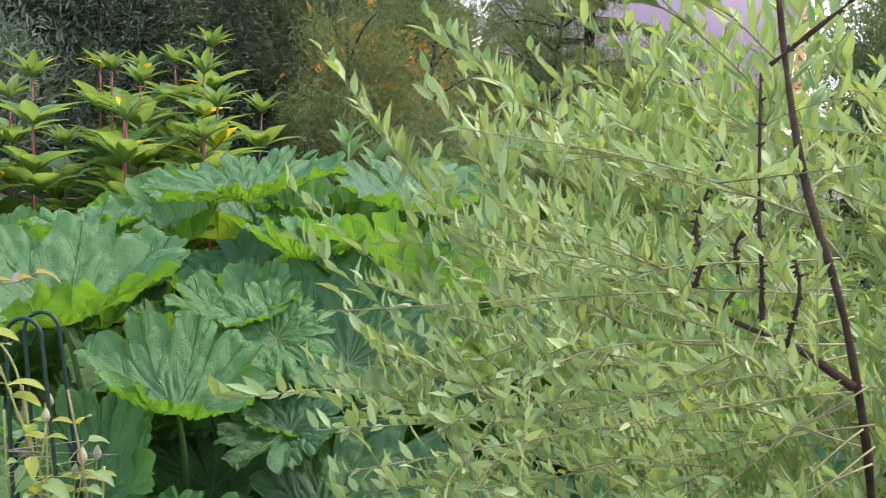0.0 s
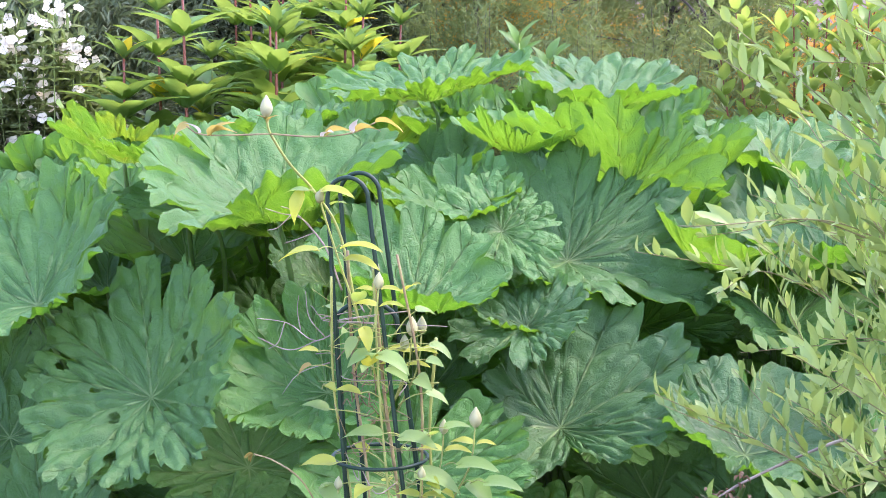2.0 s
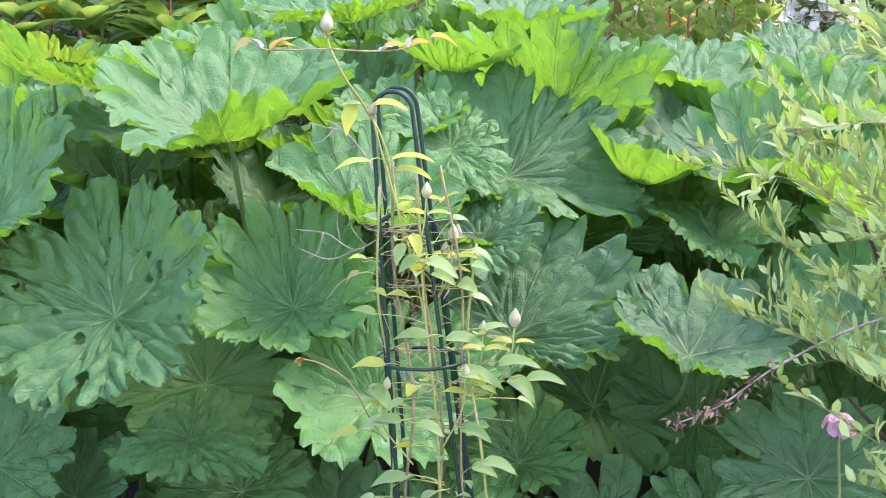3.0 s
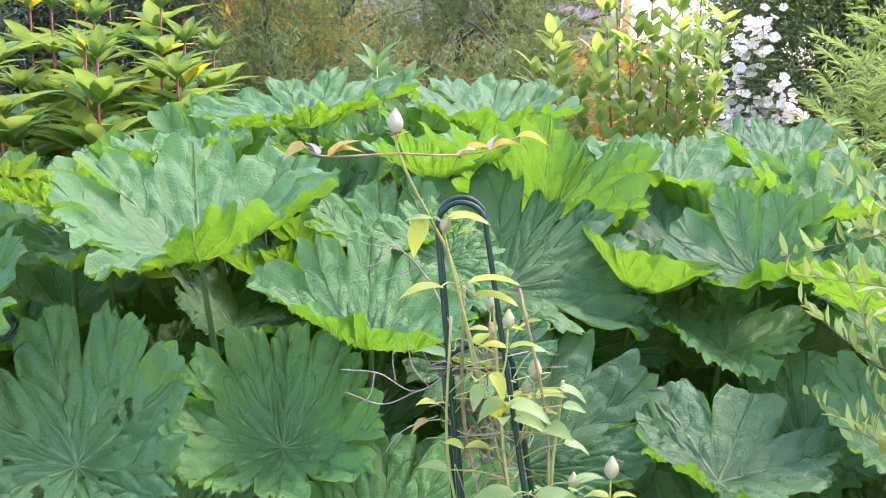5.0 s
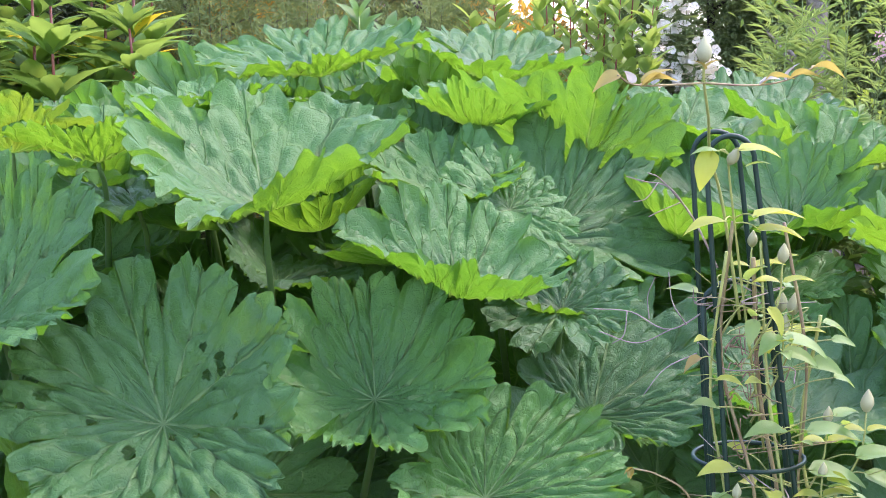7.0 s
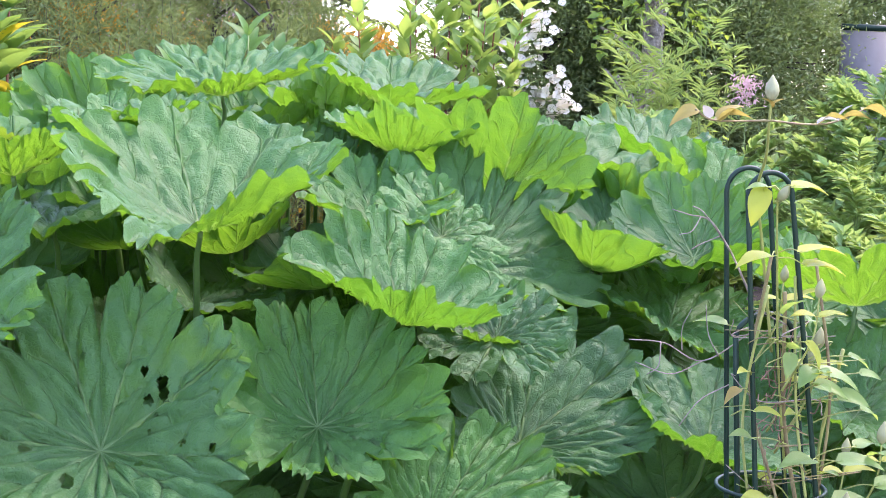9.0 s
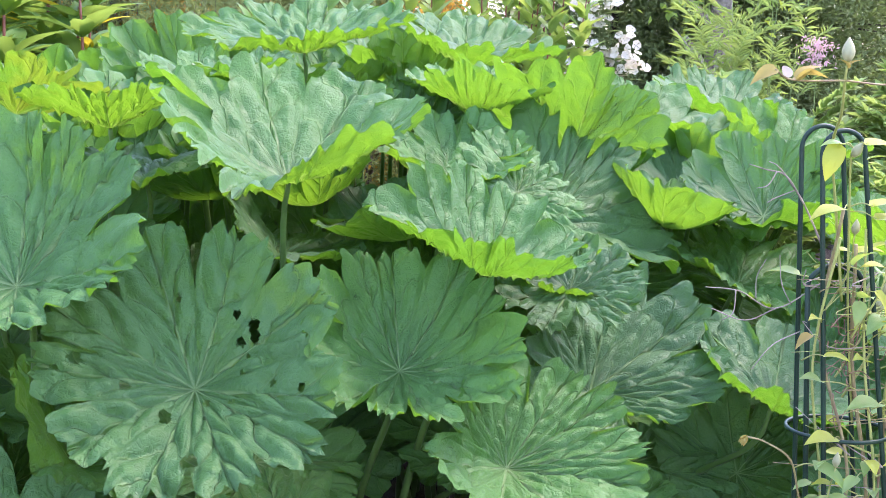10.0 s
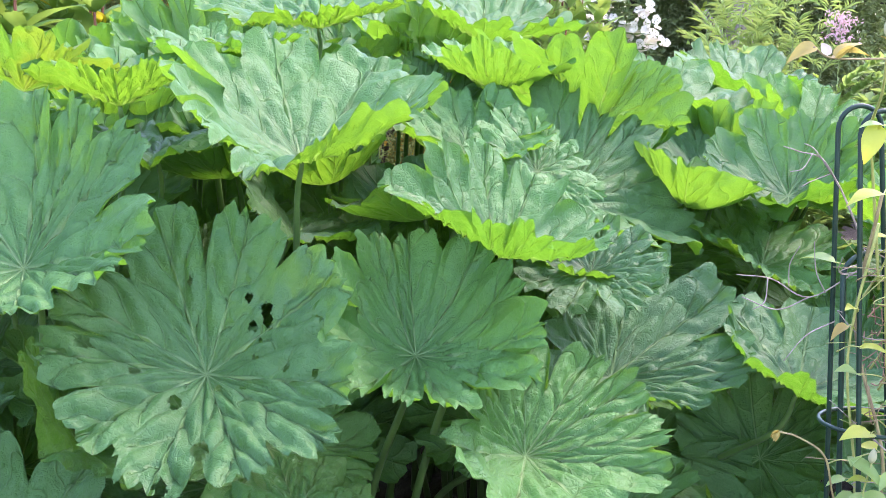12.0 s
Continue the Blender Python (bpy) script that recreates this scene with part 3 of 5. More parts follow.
big_leaf((0.287, 3.76, 1.455), (0.10, -0.18), 0.285, 0, lobes=[(10, 0.95, 0.24), (45, 0.95, 0.32), (82, 0.95, 0.36), (125, 0.85, 0.34), (170, 0.9, 0.36), (222, 0.9, 0.30), (256, 1.0, 0.22), (300, 0.86, 0.34), (335, 0.95, 0.28)], seed=22)

big_leaf((-0.75, 2.514, 0.614), (0.51, -0.12), 0.212, 0.3, (0.2, 0.04), 8, 0.362, 13)
big_leaf((-0.343, 2.241, 0.567), (0.02, -0.3), 0.184, -0.11, (-0.15, 0.09), 9, -0.267, 14)
big_leaf((-0.319, 2.90, 1.00), (0.39, -0.1), 0.185, 0.3, (0.29, -0.04), 9, -0.334, 15)
big_leaf((-0.623, 2.865, 1.175), (-0.08, -0.07), 0.251, 0.15, (0.17, -0.05), 9, -0.24, 16)
big_leaf((0.06, 2.74, 1.2), (0.0, -0.35), 0.18, 0.45, (0, 0.1), 8, 0.244, 24, fresh_or_lit=True)
big_leaf((0.25, 2.56, 0.955), (0.2, -0.1), 0.12, 0.35, (0, 0), 8, -0.385, 26)
big_leaf((1.227, 3.896, 1.149), (0.07, -0.15), 0.266, 0.51, (0.01, 0.14), 9, 0.302, 28)
big_leaf((0.812, 3.62, 1.264), (0.22, -0.28), 0.254, 0.3, (-0.07, 0.01), 7, 0.122, 29)
big_leaf((1.22, 4.016, 1.298), (0.1, -0.19), 0.257, 0.36, (-0.08, 0.04), 9, 0.195, 30)
def fill_leaves():
    """The other leaves of the bed: an upper storey that closes the roof, and shaded leaves below it."""
    rng = random.Random(11)
    made = list(STANDING)

    def put(p, tilt, size, cup, near, rings=8):
        if any((p - q).length < near for q in made):
            return
        made.append(p)
        big_leaf(tuple(round(a, 3) for a in p), tilt, size, cup, (0, 0), rng.choice((8, 9)), rng.uniform(0, 1), 100 + len(made), fine=18, rings=rings)

    # leaf seen from below beside the trellis, and shaded leaves under the highest ones
    big_leaf((1.213, 2.70, 1.02), (0.15, 0.35), 0.22, 0.35, seed=61)
    big_leaf((1.17, 2.60, 0.78), (0.2, -0.6), 0.22, 0.35, seed=62)
    big_leaf((-0.30, 3.02, 0.86), (0.2, -0.35), 0.20, 0.30, seed=63)
    big_leaf((-0.52, 3.05, 0.86), (-0.3, -0.35), 0.21, 0.30, seed=64)
    big_leaf((-0.12, 3.05, 0.88), (0.1, -0.35), 0.20, 0.30, seed=65)
    # low leaves in front of the stalks
    for k in range(19):
        p = Vector((-1.69 + 0.16 * k + rng.uniform(-0.04, 0.04), rng.uniform(2.34, 2.52), rng.uniform(0.26, 0.50)))
        if all((p - q).length > 0.17 for q in made):
            made.append(p)
            big_leaf(tuple(round(a, 3) for a in p), (rng.uniform(-0.4, 0.4), rng.uniform(-1.1, -0.5)), rng.uniform(0.17, 0.22), 0.3, (0, 0), 8, rng.uniform(0, 1), 70 + k, fine=18, rings=20)
    for _ in range(1200):
        x, y = rng.uniform(-1.7, 1.7), rng.uniform(2.85, 4.7)
        if x > -0.38 + 0.45 * (y + 0.12):
            continue
        z = 1.03 + 0.25 * (y - 2.7) - 0.13 * max(0, abs(x - 0.1) - 0.5) + rng.uniform(-0.08, 0.03)
        z = min(z, 1.39 - 0.32 * max(0, x - 0.3) - 0.16 * max(0, -0.3 - x) + rng.uniform(-0.05, 0.0))
        put(Vector((x, y, z)), (rng.uniform(-0.35, 0.35), rng.uniform(-0.6, 0.05)), rng.uniform(0.15, 0.235), rng.uniform(0.4, 0.8), 0.205, 12)
    for _ in range(500):
        x, y = rng.uniform(-1.5, 1.5), rng.uniform(2.45, 2.85)
        z = rng.uniform(0.35, 0.62) + 0.5 * (y - 2.45) * rng.random()
        put(Vector((x, y, z)), (rng.uniform(-0.4, 0.4), rng.uniform(-0.9, -0.3)), rng.uniform(0.17, 0.24), rng.uniform(0.2, 0.4), 0.26)
    for _ in range(500):
        x, y = rng.uniform(-1.5, 1.5), rng.uniform(2.8, 3.5)
        z = rng.uniform(0.5, 1.0)
        put(Vector((x, y, z)), (rng.uniform(-0.4, 0.4), rng.uniform(-0.9, -0.2)), rng.uniform(0.17, 0.25), rng.uniform(0.2, 0.4), 0.22)

    for _ in range(500):
        x, y = rng.uniform(-1.5, 1.5), rng.uniform(3.4, 4.8)
        put(Vector((x, y, rng.uniform(0.25, 0.9))), (rng.uniform(-0.4, 0.4), rng.uniform(-1.2, -0.4)), rng.uniform(0.21, 0.28), rng.uniform(0.2, 0.4), 0.30)

    # a leaf that turns yellow at the far side of the bed
    blades_there = [b for p in PLANTS for b in p.children if b.name.startswith("leaf")]
    for spot in ((-0.80, 3.05, 1.46), (-0.55, 4.2, 1.5)):
        old = min(blades_there, key=lambda b: (PLACED[b].translation - Vector(spot)).length)
        old.data.materials[0] = LEAF_OLD
        tagged(old, "lobed leaf turning yellow in patches")


fill_leaves()


# ---- trellis of coated steel rods ----
TRELLIS_FOOT = Vector((0.385, 1.315, 0.0))
TRELLIS_TOP = Vector((0.243, 1.31, 1.39))


def rod_place(k, z, r_top=0.040, r_foot=0.105, start=45):
    c = TRELLIS_TOP.lerp(TRELLIS_FOOT, (1.39 - z) / 1.39)
    r = r_top + (r_foot - r_top) * (1.39 - z) / 1.39
    w = radians(start + 90 * k)
    return Vector((c.x + r * math.cos(w), c.y + r * math.sin(w), z))


def hoop_line(k, j, peak, r_top, r_foot, start):
    rise = 0.028
    a = [rod_place(k, z, r_top, r_foot, start) for z in np.linspace(-0.1, peak - rise, 14)]
    b = [rod_place(j, z, r_top, r_foot, start) for z in np.linspace(peak - rise, -0.1, 14)]
    mid, half = (a[-1] + b[0]) / 2, (b[0] - a[-1]) / 2
    top = [mid - half * math.cos(s) + Vector((0, 0, rise * math.sin(s))) for s in np.linspace(0, math.pi, 15)[1:-1]]
    return a + top + b


def make_trellis():
    t = empty("trellis", (TRELLIS_FOOT.x, TRELLIS_FOOT.y, 0), "dark green coated steel obelisk trellis with hooped top", "trellis")
    part("hoop", tube("hoop", hoop_line(2, 3, 1.390, 0.038, 0.10, 45), 0.0031, 0.0031, 10), COATED, t)
    part("hoop", tube("hoop", hoop_line(1, 0, 1.393, 0.038, 0.10, 45), 0.0031, 0.0031, 10), COATED, t)
    part("inner_hoop", tube("inner_hoop", hoop_line(0, 2, 1.222, 0.034, 0.085, 10), 0.0034, 0.0034, 8), COATED, t)
    for z, r in ((1.012, 0.064), (0.60, 0.080), (0.20, 0.093)):
        c = TRELLIS_TOP.lerp(TRELLIS_FOOT, (1.39 - z) / 1.39)
        line = [Vector((c.x + r * math.cos(s), c.y + r * math.sin(s), z)) for s in np.linspace(0, 2 * math.pi, 41)]
        part("ring", tube("ring", line, 0.0026, 0.0026, 8), COATED, t)


make_trellis()


# ---- clematis on the trellis ----
def bud_mesh(length=0.026, width=0.013):
    bm = bmesh.new()
    rows, sides = 9, 10
    rings = []
    for i in range(rows + 1):
        s = i / rows
        r = width * 0.5 * (math.sin(math.pi * (0.08 + 0.92 * s)) ** 0.8) * (1.25 - 0.55 * s) if i < rows else 0.0004
        rings.append([bm.verts.new((length * s, r * (1 + 0.10 * math.cos(4 * w)) * math.cos(w), r * (1 + 0.10 * math.cos(4 * w)) * math.sin(w))) for w in np.linspace(0, 2 * math.pi, sides, endpoint=False)])
    for a, b in zip(rings, rings[1:]):
        for k in range(sides):
            bm.faces.new((a[k], a[(k + 1) % sides], b[(k + 1) % sides], b[k]))
    bm.faces.new(rings[0][::-1])
    bm.faces.new(rings[-1])
    me = bpy.data.meshes.new("bud")
    bm.to_mesh(me)
    bm.free()
    for f in me.polygons:
        f.use_smooth = True
    me.materials.append(BUD)
    return me


def make_clematis():
    rng = random.Random(5)
    plant = empty("clematis", (0.37, 1.31, 0), "thin clematis with pale buds and yellow-green leaves climbing the trellis", "plant")
    green = single_blade("clematis_leaf", 0.050, 0.029, 0.34, 0.32, heart=0.8)
    yellow, amber = green.copy(), single_blade("clematis_leaf", 0.040, 0.024, 0.6, 0.5, heart=0.6)
    green.materials.append(CLEMATIS)
    yellow.materials.append(CLEMATIS_YELLOW)
    amber.materials.append(CLEMATIS_AMBER)
    silvery = amber.copy()
    silvery.materials.clear()
    silvery.materials.append(SILVERY)
    kinds = {"g": green, "y": yellow, "a": amber, "w": silvery}
    bud = bud_mesh(0.026, 0.0145)

    def stem(points, r=0.0017, material=VINE_GREEN, tip=None):
        return part("stem", tube("stem", bend(points, 6), r, tip or r * 0.75, 6, 0.15), material, plant)

    def leaf(place, way, kind="g", scale=1.0, flat=(0, 0, 1), root=None):
        ob = part("leaf", kinds[kind], None, plant, "", turned(place, way, flat, scale))
        if root is not None:
            stem([root, (Vector(root) + Vector(place)) / 2 + Vector((0, 0, 0.004)), place], 0.0009)
        return ob

    def top_bud(place, way=(0, 0, 1), scale=1.0):
        part("bud", bud, None, plant, "", turned(place, way, (0, 1, 0), scale))

    # leading shoot with the highest bud and its long side stalks
    stem([(0.262, 1.29, 1.18), (0.237, 1.28, 1.312), (0.213, 1.25, 1.371), (0.196, 1.20, 1.411), (0.182, 1.17, 1.450), (0.180, 1.163, 1.472)], 0.0020)
    top_bud((0.180, 1.163, 1.470), (0, 0, 1), 1.02)
    leaf((0.181, 1.163, 1.463), (-0.45, -0.1, 0.9), "a", 0.40, (0.9, 0, 0.4))
    leaf((0.181, 1.163, 1.463), (0.45, -0.1, 0.9), "a", 0.40, (-0.9, 0, 0.4))
    stem([(0.182, 1.17, 1.449), (0.125, 1.15, 1.447), (0.100, 1.142, 1.449), (0.085, 1.14, 1.458)], 0.0013, VINE)
    stem([(0.182, 1.17, 1.449), (0.234, 1.18, 1.446), (0.276, 1.20, 1.450), (0.309, 1.20, 1.464)], 0.0013, VINE)
    leaf((0.087, 1.14, 1.457), (-0.7, 0.0, -0.1), "a", 0.75, (-0.4, -0.6, 0.7))
    leaf((0.100, 1.142, 1.450), (-0.2, -0.3, 0.8), "w", 0.5, (0.5, 0.5, 0.4))
    leaf((0.112, 1.145, 1.448), (0.7, 0.1, 0.5), "a", 0.85, (-0.2, 0.3, 1))
    leaf((0.246, 1.184, 1.447), (0.4, -0.5, 0.6), "w", 0.50, (-0.7, 0.2, 0.6))
    leaf((0.250, 1.185, 1.448), (0.7, 0.2, 0.55), "a", 0.8, (-0.1, 0.3, 1))
    leaf((0.115, 1.145, 1.448), (0.5, 0.0, 0.8), "a", 0.75, (-0.8, -0.4, 0.5))
    leaf((0.280, 1.20, 1.452), (0.0, -0.2, 0.8), "w", 0.5, (-0.6, 0.3, 0.5))
    leaf((0.284, 1.20, 1.453), (0.75, 0, 0.45), "a", 0.75, (0, 0.3, 1))
    leaf((0.309, 1.20, 1.464), (0.95, 0.1, 0.2), "a", 0.85, (0, 0.2, 1))
    # shoots and leaves round the hoop
    stem([(0.30, 1.31, 1.02), (0.272, 1.29, 1.16), (0.242, 1.25, 1.29), (0.228, 1.23, 1.355), (0.226, 1.222, 1.372)], 0.0017)
    top_bud((0.226, 1.222, 1.362), (0.3, -0.3, 0.7), 0.8)
    leaf((0.205, 1.22, 1.374), (-0.35, -0.2, -0.75), "y", 0.85, (-0.4, -0.8, 0.3), (0.226, 1.222, 1.372))
    leaf((0.212, 1.22, 1.376), (-0.9, -0.1, 0.2), "g", 0.6, (0, -0.2, 1), (0.226, 1.222, 1.372))
    leaf((0.236, 1.21, 1.378), (0.85, -0.1, 0.1), "y", 0.85, (-0.2, -0.3, 1), (0.226, 1.222, 1.372))
    leaf((0.245, 1.22, 1.36), (0.6, -0.3, 0.3), "g", 0.5, (0, 0, 1))
    leaf((0.222, 1.225, 1.300), (-0.95, -0.2, 0.05), "y", 1.0, (0.1, -0.1, 1), (0.240, 1.25, 1.30))
    leaf((0.258, 1.225, 1.305), (0.9, -0.1, 0.25), "y", 1.05, (-0.1, -0.1, 1), (0.240, 1.25, 1.30))
    leaf((0.262, 1.222, 1.290), (0.95, -0.2, 0.1), "y", 0.95, (0, -0.2, 1), (0.240, 1.25, 1.295))
    for x, y, z, s in ((0.297, 1.25, 1.250, 0.85), (0.328, 1.30, 1.182, 1.0), (0.318, 1.30, 1.163, 0.8), (0.416, 1.293, 1.066, 1.05), (0.372, 1.30, 1.052, 0.8), (0.278, 1.30, 1.262, 0.75), (0.330, 1.345, 1.178, 0.9), (0.352, 1.26, 1.00, 0.7), (0.245, 1.24, 0.985, 0.7)):
        foot = Vector((x - 0.035 * (1 if x > 0.25 else -1), y + 0.01, z - 0.11))
        stem([foot, (x - 0.006, y, z - 0.05), (x, y, z)], 0.0014)
        top_bud((x, y, z), (0.05, -0.05, 1), s)
        for way, f in (((0.9, -0.2, 0.35), "y"), ((-0.9, -0.1, 0.3), "y")):
            leaf((x + way[0] * 0.004, y, z - 0.022), way, f, rng.uniform(0.5, 0.72), (0, -0.2, 1))
    low_leaves = [
        (0.29, 1.23, 0.94, (0.7, -0.5, 0.1), "g", 0.9), (0.20, 1.25, 0.92, (-0.9, -0.2, 0.0), "y", 0.8), (0.35, 1.25, 0.93, (0.85, -0.4, 0.0), "g", 0.9),
        (0.275, 1.24, 1.115, (-0.6, -0.5, 0.4), "y", 0.7), (0.215, 1.25, 1.165, (-0.6, -0.5, 0.3), "y", 0.55), (0.205, 1.25, 1.145, (-0.9, -0.2, -0.2), "a", 0.6),
        (0.225, 1.25, 1.12, (0.5, -0.6, 0.2), "y", 0.6), (0.31, 1.33, 1.235, (0.5, -0.4, 0.6), "y", 0.7), (0.265, 1.27, 1.23, (0.2, -0.6, 0.7), "g", 0.7),
        (0.28, 1.24, 1.20, (0.4, -0.5, -0.6), "y", 0.65), (0.38, 1.26, 0.88, (0.8, -0.4, 0.1), "g", 1.0), (0.27, 1.24, 0.86, (-0.8, -0.4, 0.1), "g", 1.0), (0.32, 1.23, 0.83, (0.3, -0.8, 0.2), "g", 1.0),
    ]
    high_leaves = [
        (0.300, 1.245, 1.165, (0.8, -0.35, -0.1), "g", 1.0), (0.265, 1.25, 1.185, (-0.3, -0.5, -0.7), "g", 0.6), (0.285, 1.25, 1.15, (0.2, -0.5, 0.6), "y", 0.8),
        (0.345, 1.27, 1.005, (0.95, -0.25, 0.0), "g", 1.25), (0.400, 1.27, 1.02, (0.95, -0.2, 0.25), "g", 1.1), (0.415, 1.28, 0.995, (0.6, -0.6, -0.2), "g", 1.0),
        (0.440, 1.25, 1.005, (0.95, -0.2, 0.2), "g", 1.0), (0.300, 1.25, 1.06, (-0.9, -0.3, 0.2), "g", 1.0), (0.330, 1.24, 1.06, (0.9, -0.3, 0.15), "g", 1.05),
        (0.240, 1.24, 1.02, (-0.85, -0.3, 0.2), "y", 0.9), (0.225, 1.245, 0.985, (0.6, -0.5, -0.3), "g", 0.9), (0.25, 1.24, 0.94, (-0.9, -0.3, 0.05), "g", 0.95),
    ]
    for x, y, z, w, k, s in high_leaves + low_leaves:
        leaf((x, y, z), w, k, s, (0.1 * rng.uniform(-1, 1), -0.3, 1), (x - w[0] * 0.03, y + 0.03, z - 0.012))
    # further pale leaves along the climbing stems
    for _ in range(46):
        z = 0.80 + 0.42 * rng.random() ** 1.3
        c = Vector((0.335 - 0.10 * (z - 0.8), 1.30, z))
        a = rng.uniform(-2.9, -0.2) if rng.random() < 0.7 else rng.uniform(0, 6.3)
        out = Vector((math.cos(a), 0.7 * math.sin(a), 0))
        reach = rng.uniform(0.03, 0.10) * (1.25 - 0.7 * (z - 0.8))
        p = c + out * reach + Vector((0, 0, rng.uniform(-0.01, 0.02)))
        leaf(tuple(p), (out.x + rng.gauss(0, 0.4), out.y + rng.gauss(0, 0.3), rng.uniform(-0.3, 0.5)), "g" if rng.random() < 0.88 else "y", rng.uniform(0.4, 0.78), (rng.gauss(0, 0.4), -0.35, 1), tuple(c + out * 0.012 - Vector((0, 0, 0.012))))
    # curling tendrils between the rods
    for _ in range(16):
        z = rng.uniform(0.88, 1.22)
        c = Vector((0.32 - 0.12 * (z - 0.9), 1.28, z))
        pts = [c + Vector((rng.gauss(0, 0.012) + 0.02 * k * rng.choice((-1, 1)), rng.gauss(0, 0.02), 0.016 * k * rng.uniform(-0.4, 1.0))) for k in range(5)]
        stem(pts, 0.0009, rng.choice((VINE, VINE_GREEN, TWIG_GREY)), 0.0005)
    # long stems down to the soil
    for x, y, r, m in ((0.25, 1.29, 0.0022, VINE), (0.285, 1.30, 0.0026, VINE), (0.30, 1.28, 0.0018, VINE_GREEN), (0.33, 1.29, 0.0020, VINE), (0.345, 1.31, 0.0022, VINE_GREEN), (0.235, 1.27, 0.0018, VINE_GREEN)):
        z1 = rng.uniform(1.16, 1.30)
        pts = [Vector((x + 0.06 * (1.2 - z) + rng.uniform(-0.016, 0.016), y + rng.uniform(-0.02, 0.02), z)) for z in np.linspace(z1, -0.02, 9)]
        stem(pts, r, m)
    # dry side twigs, a withered flower and a nest of old stems
    stem([(0.209, 1.30, 1.296), (0.180, 1.295, 1.332), (0.150, 1.29, 1.340), (0.129, 1.29, 1.346)], 0.0012, TWIG_GREY, 0.0006)
    stem([(0.180, 1.295, 1.332), (0.165, 1.29, 1.345), (0.152, 1.285, 1.350)], 0.0008, TWIG_GREY)
    stem([(0.235, 1.29, 1.24), (0.209, 1.30, 1.296), (0.180, 1.295, 1.332)], 0.0014, TWIG_GREY)
    for pts in (
        [(0.165, 1.29, 1.338), (0.150, 1.28, 1.322), (0.135, 1.28, 1.318)],
        [(0.195, 1.30, 1.315), (0.170, 1.30, 1.305), (0.155, 1.29, 1.30)],
        [(0.165, 1.325, 1.177), (0.162, 1.32, 1.205), (0.168, 1.31, 1.228)],
        [(0.140, 1.33, 1.186), (0.134, 1.32, 1.160), (0.120, 1.32, 1.150)],
        [(0.205, 1.31, 1.172), (0.186, 1.30, 1.20), (0.181, 1.30, 1.235)],
        [(0.215, 1.30, 1.14), (0.175, 1.29, 1.125), (0.150, 1.29, 1.095)],
    ):
        stem(pts, 0.0008, TWIG_GREY, 0.0005)
    stem([(0.245, 1.31, 1.20), (0.19, 1.32, 1.165), (0.145, 1.33, 1.185), (0.10, 1.33, 1.19)], 0.0010, TWIG_GREY, 0.0006)
    stem([(0.19, 1.32, 1.165), (0.15, 1.32, 1.15), (0.105, 1.32, 1.165)], 0.0009, TWIG_GREY, 0.0006)
    stem([(0.24, 1.27, 0.90), (0.217, 1.27, 0.932), (0.191, 1.25, 0.99), (0.155, 1.245, 1.015), (0.128, 1.24, 1.024)], 0.0015, VINE)
    for k in range(7):
        leaf((0.126, 1.24, 1.024), (-0.6 + 0.25 * rng.uniform(-1, 1), rng.uniform(-0.7, 0.5), rng.uniform(-0.9, 0.6)), "a", 0.28, (0, rng.uniform(-1, 1), 1))
    for k in range(40):
        c = Vector((0.272, 1.290, 1.118)) + Vector((rng.gauss(0, 0.015), rng.gauss(0, 0.015), rng.gauss(0, 0.032)))
        d = Vector((rng.gauss(0, 0.6), rng.gauss(0, 0.6), rng.gauss(0, 1))).normalized() * rng.uniform(0.006, 0.018)
        part("dead_stem", tube("dead_stem", bend([c - d, c + Vector((0, 0, rng.uniform(-0.01, 0.01))), c + d], 4), 0.0009, 0.0005, 4), WITHERED, plant)


make_clematis()


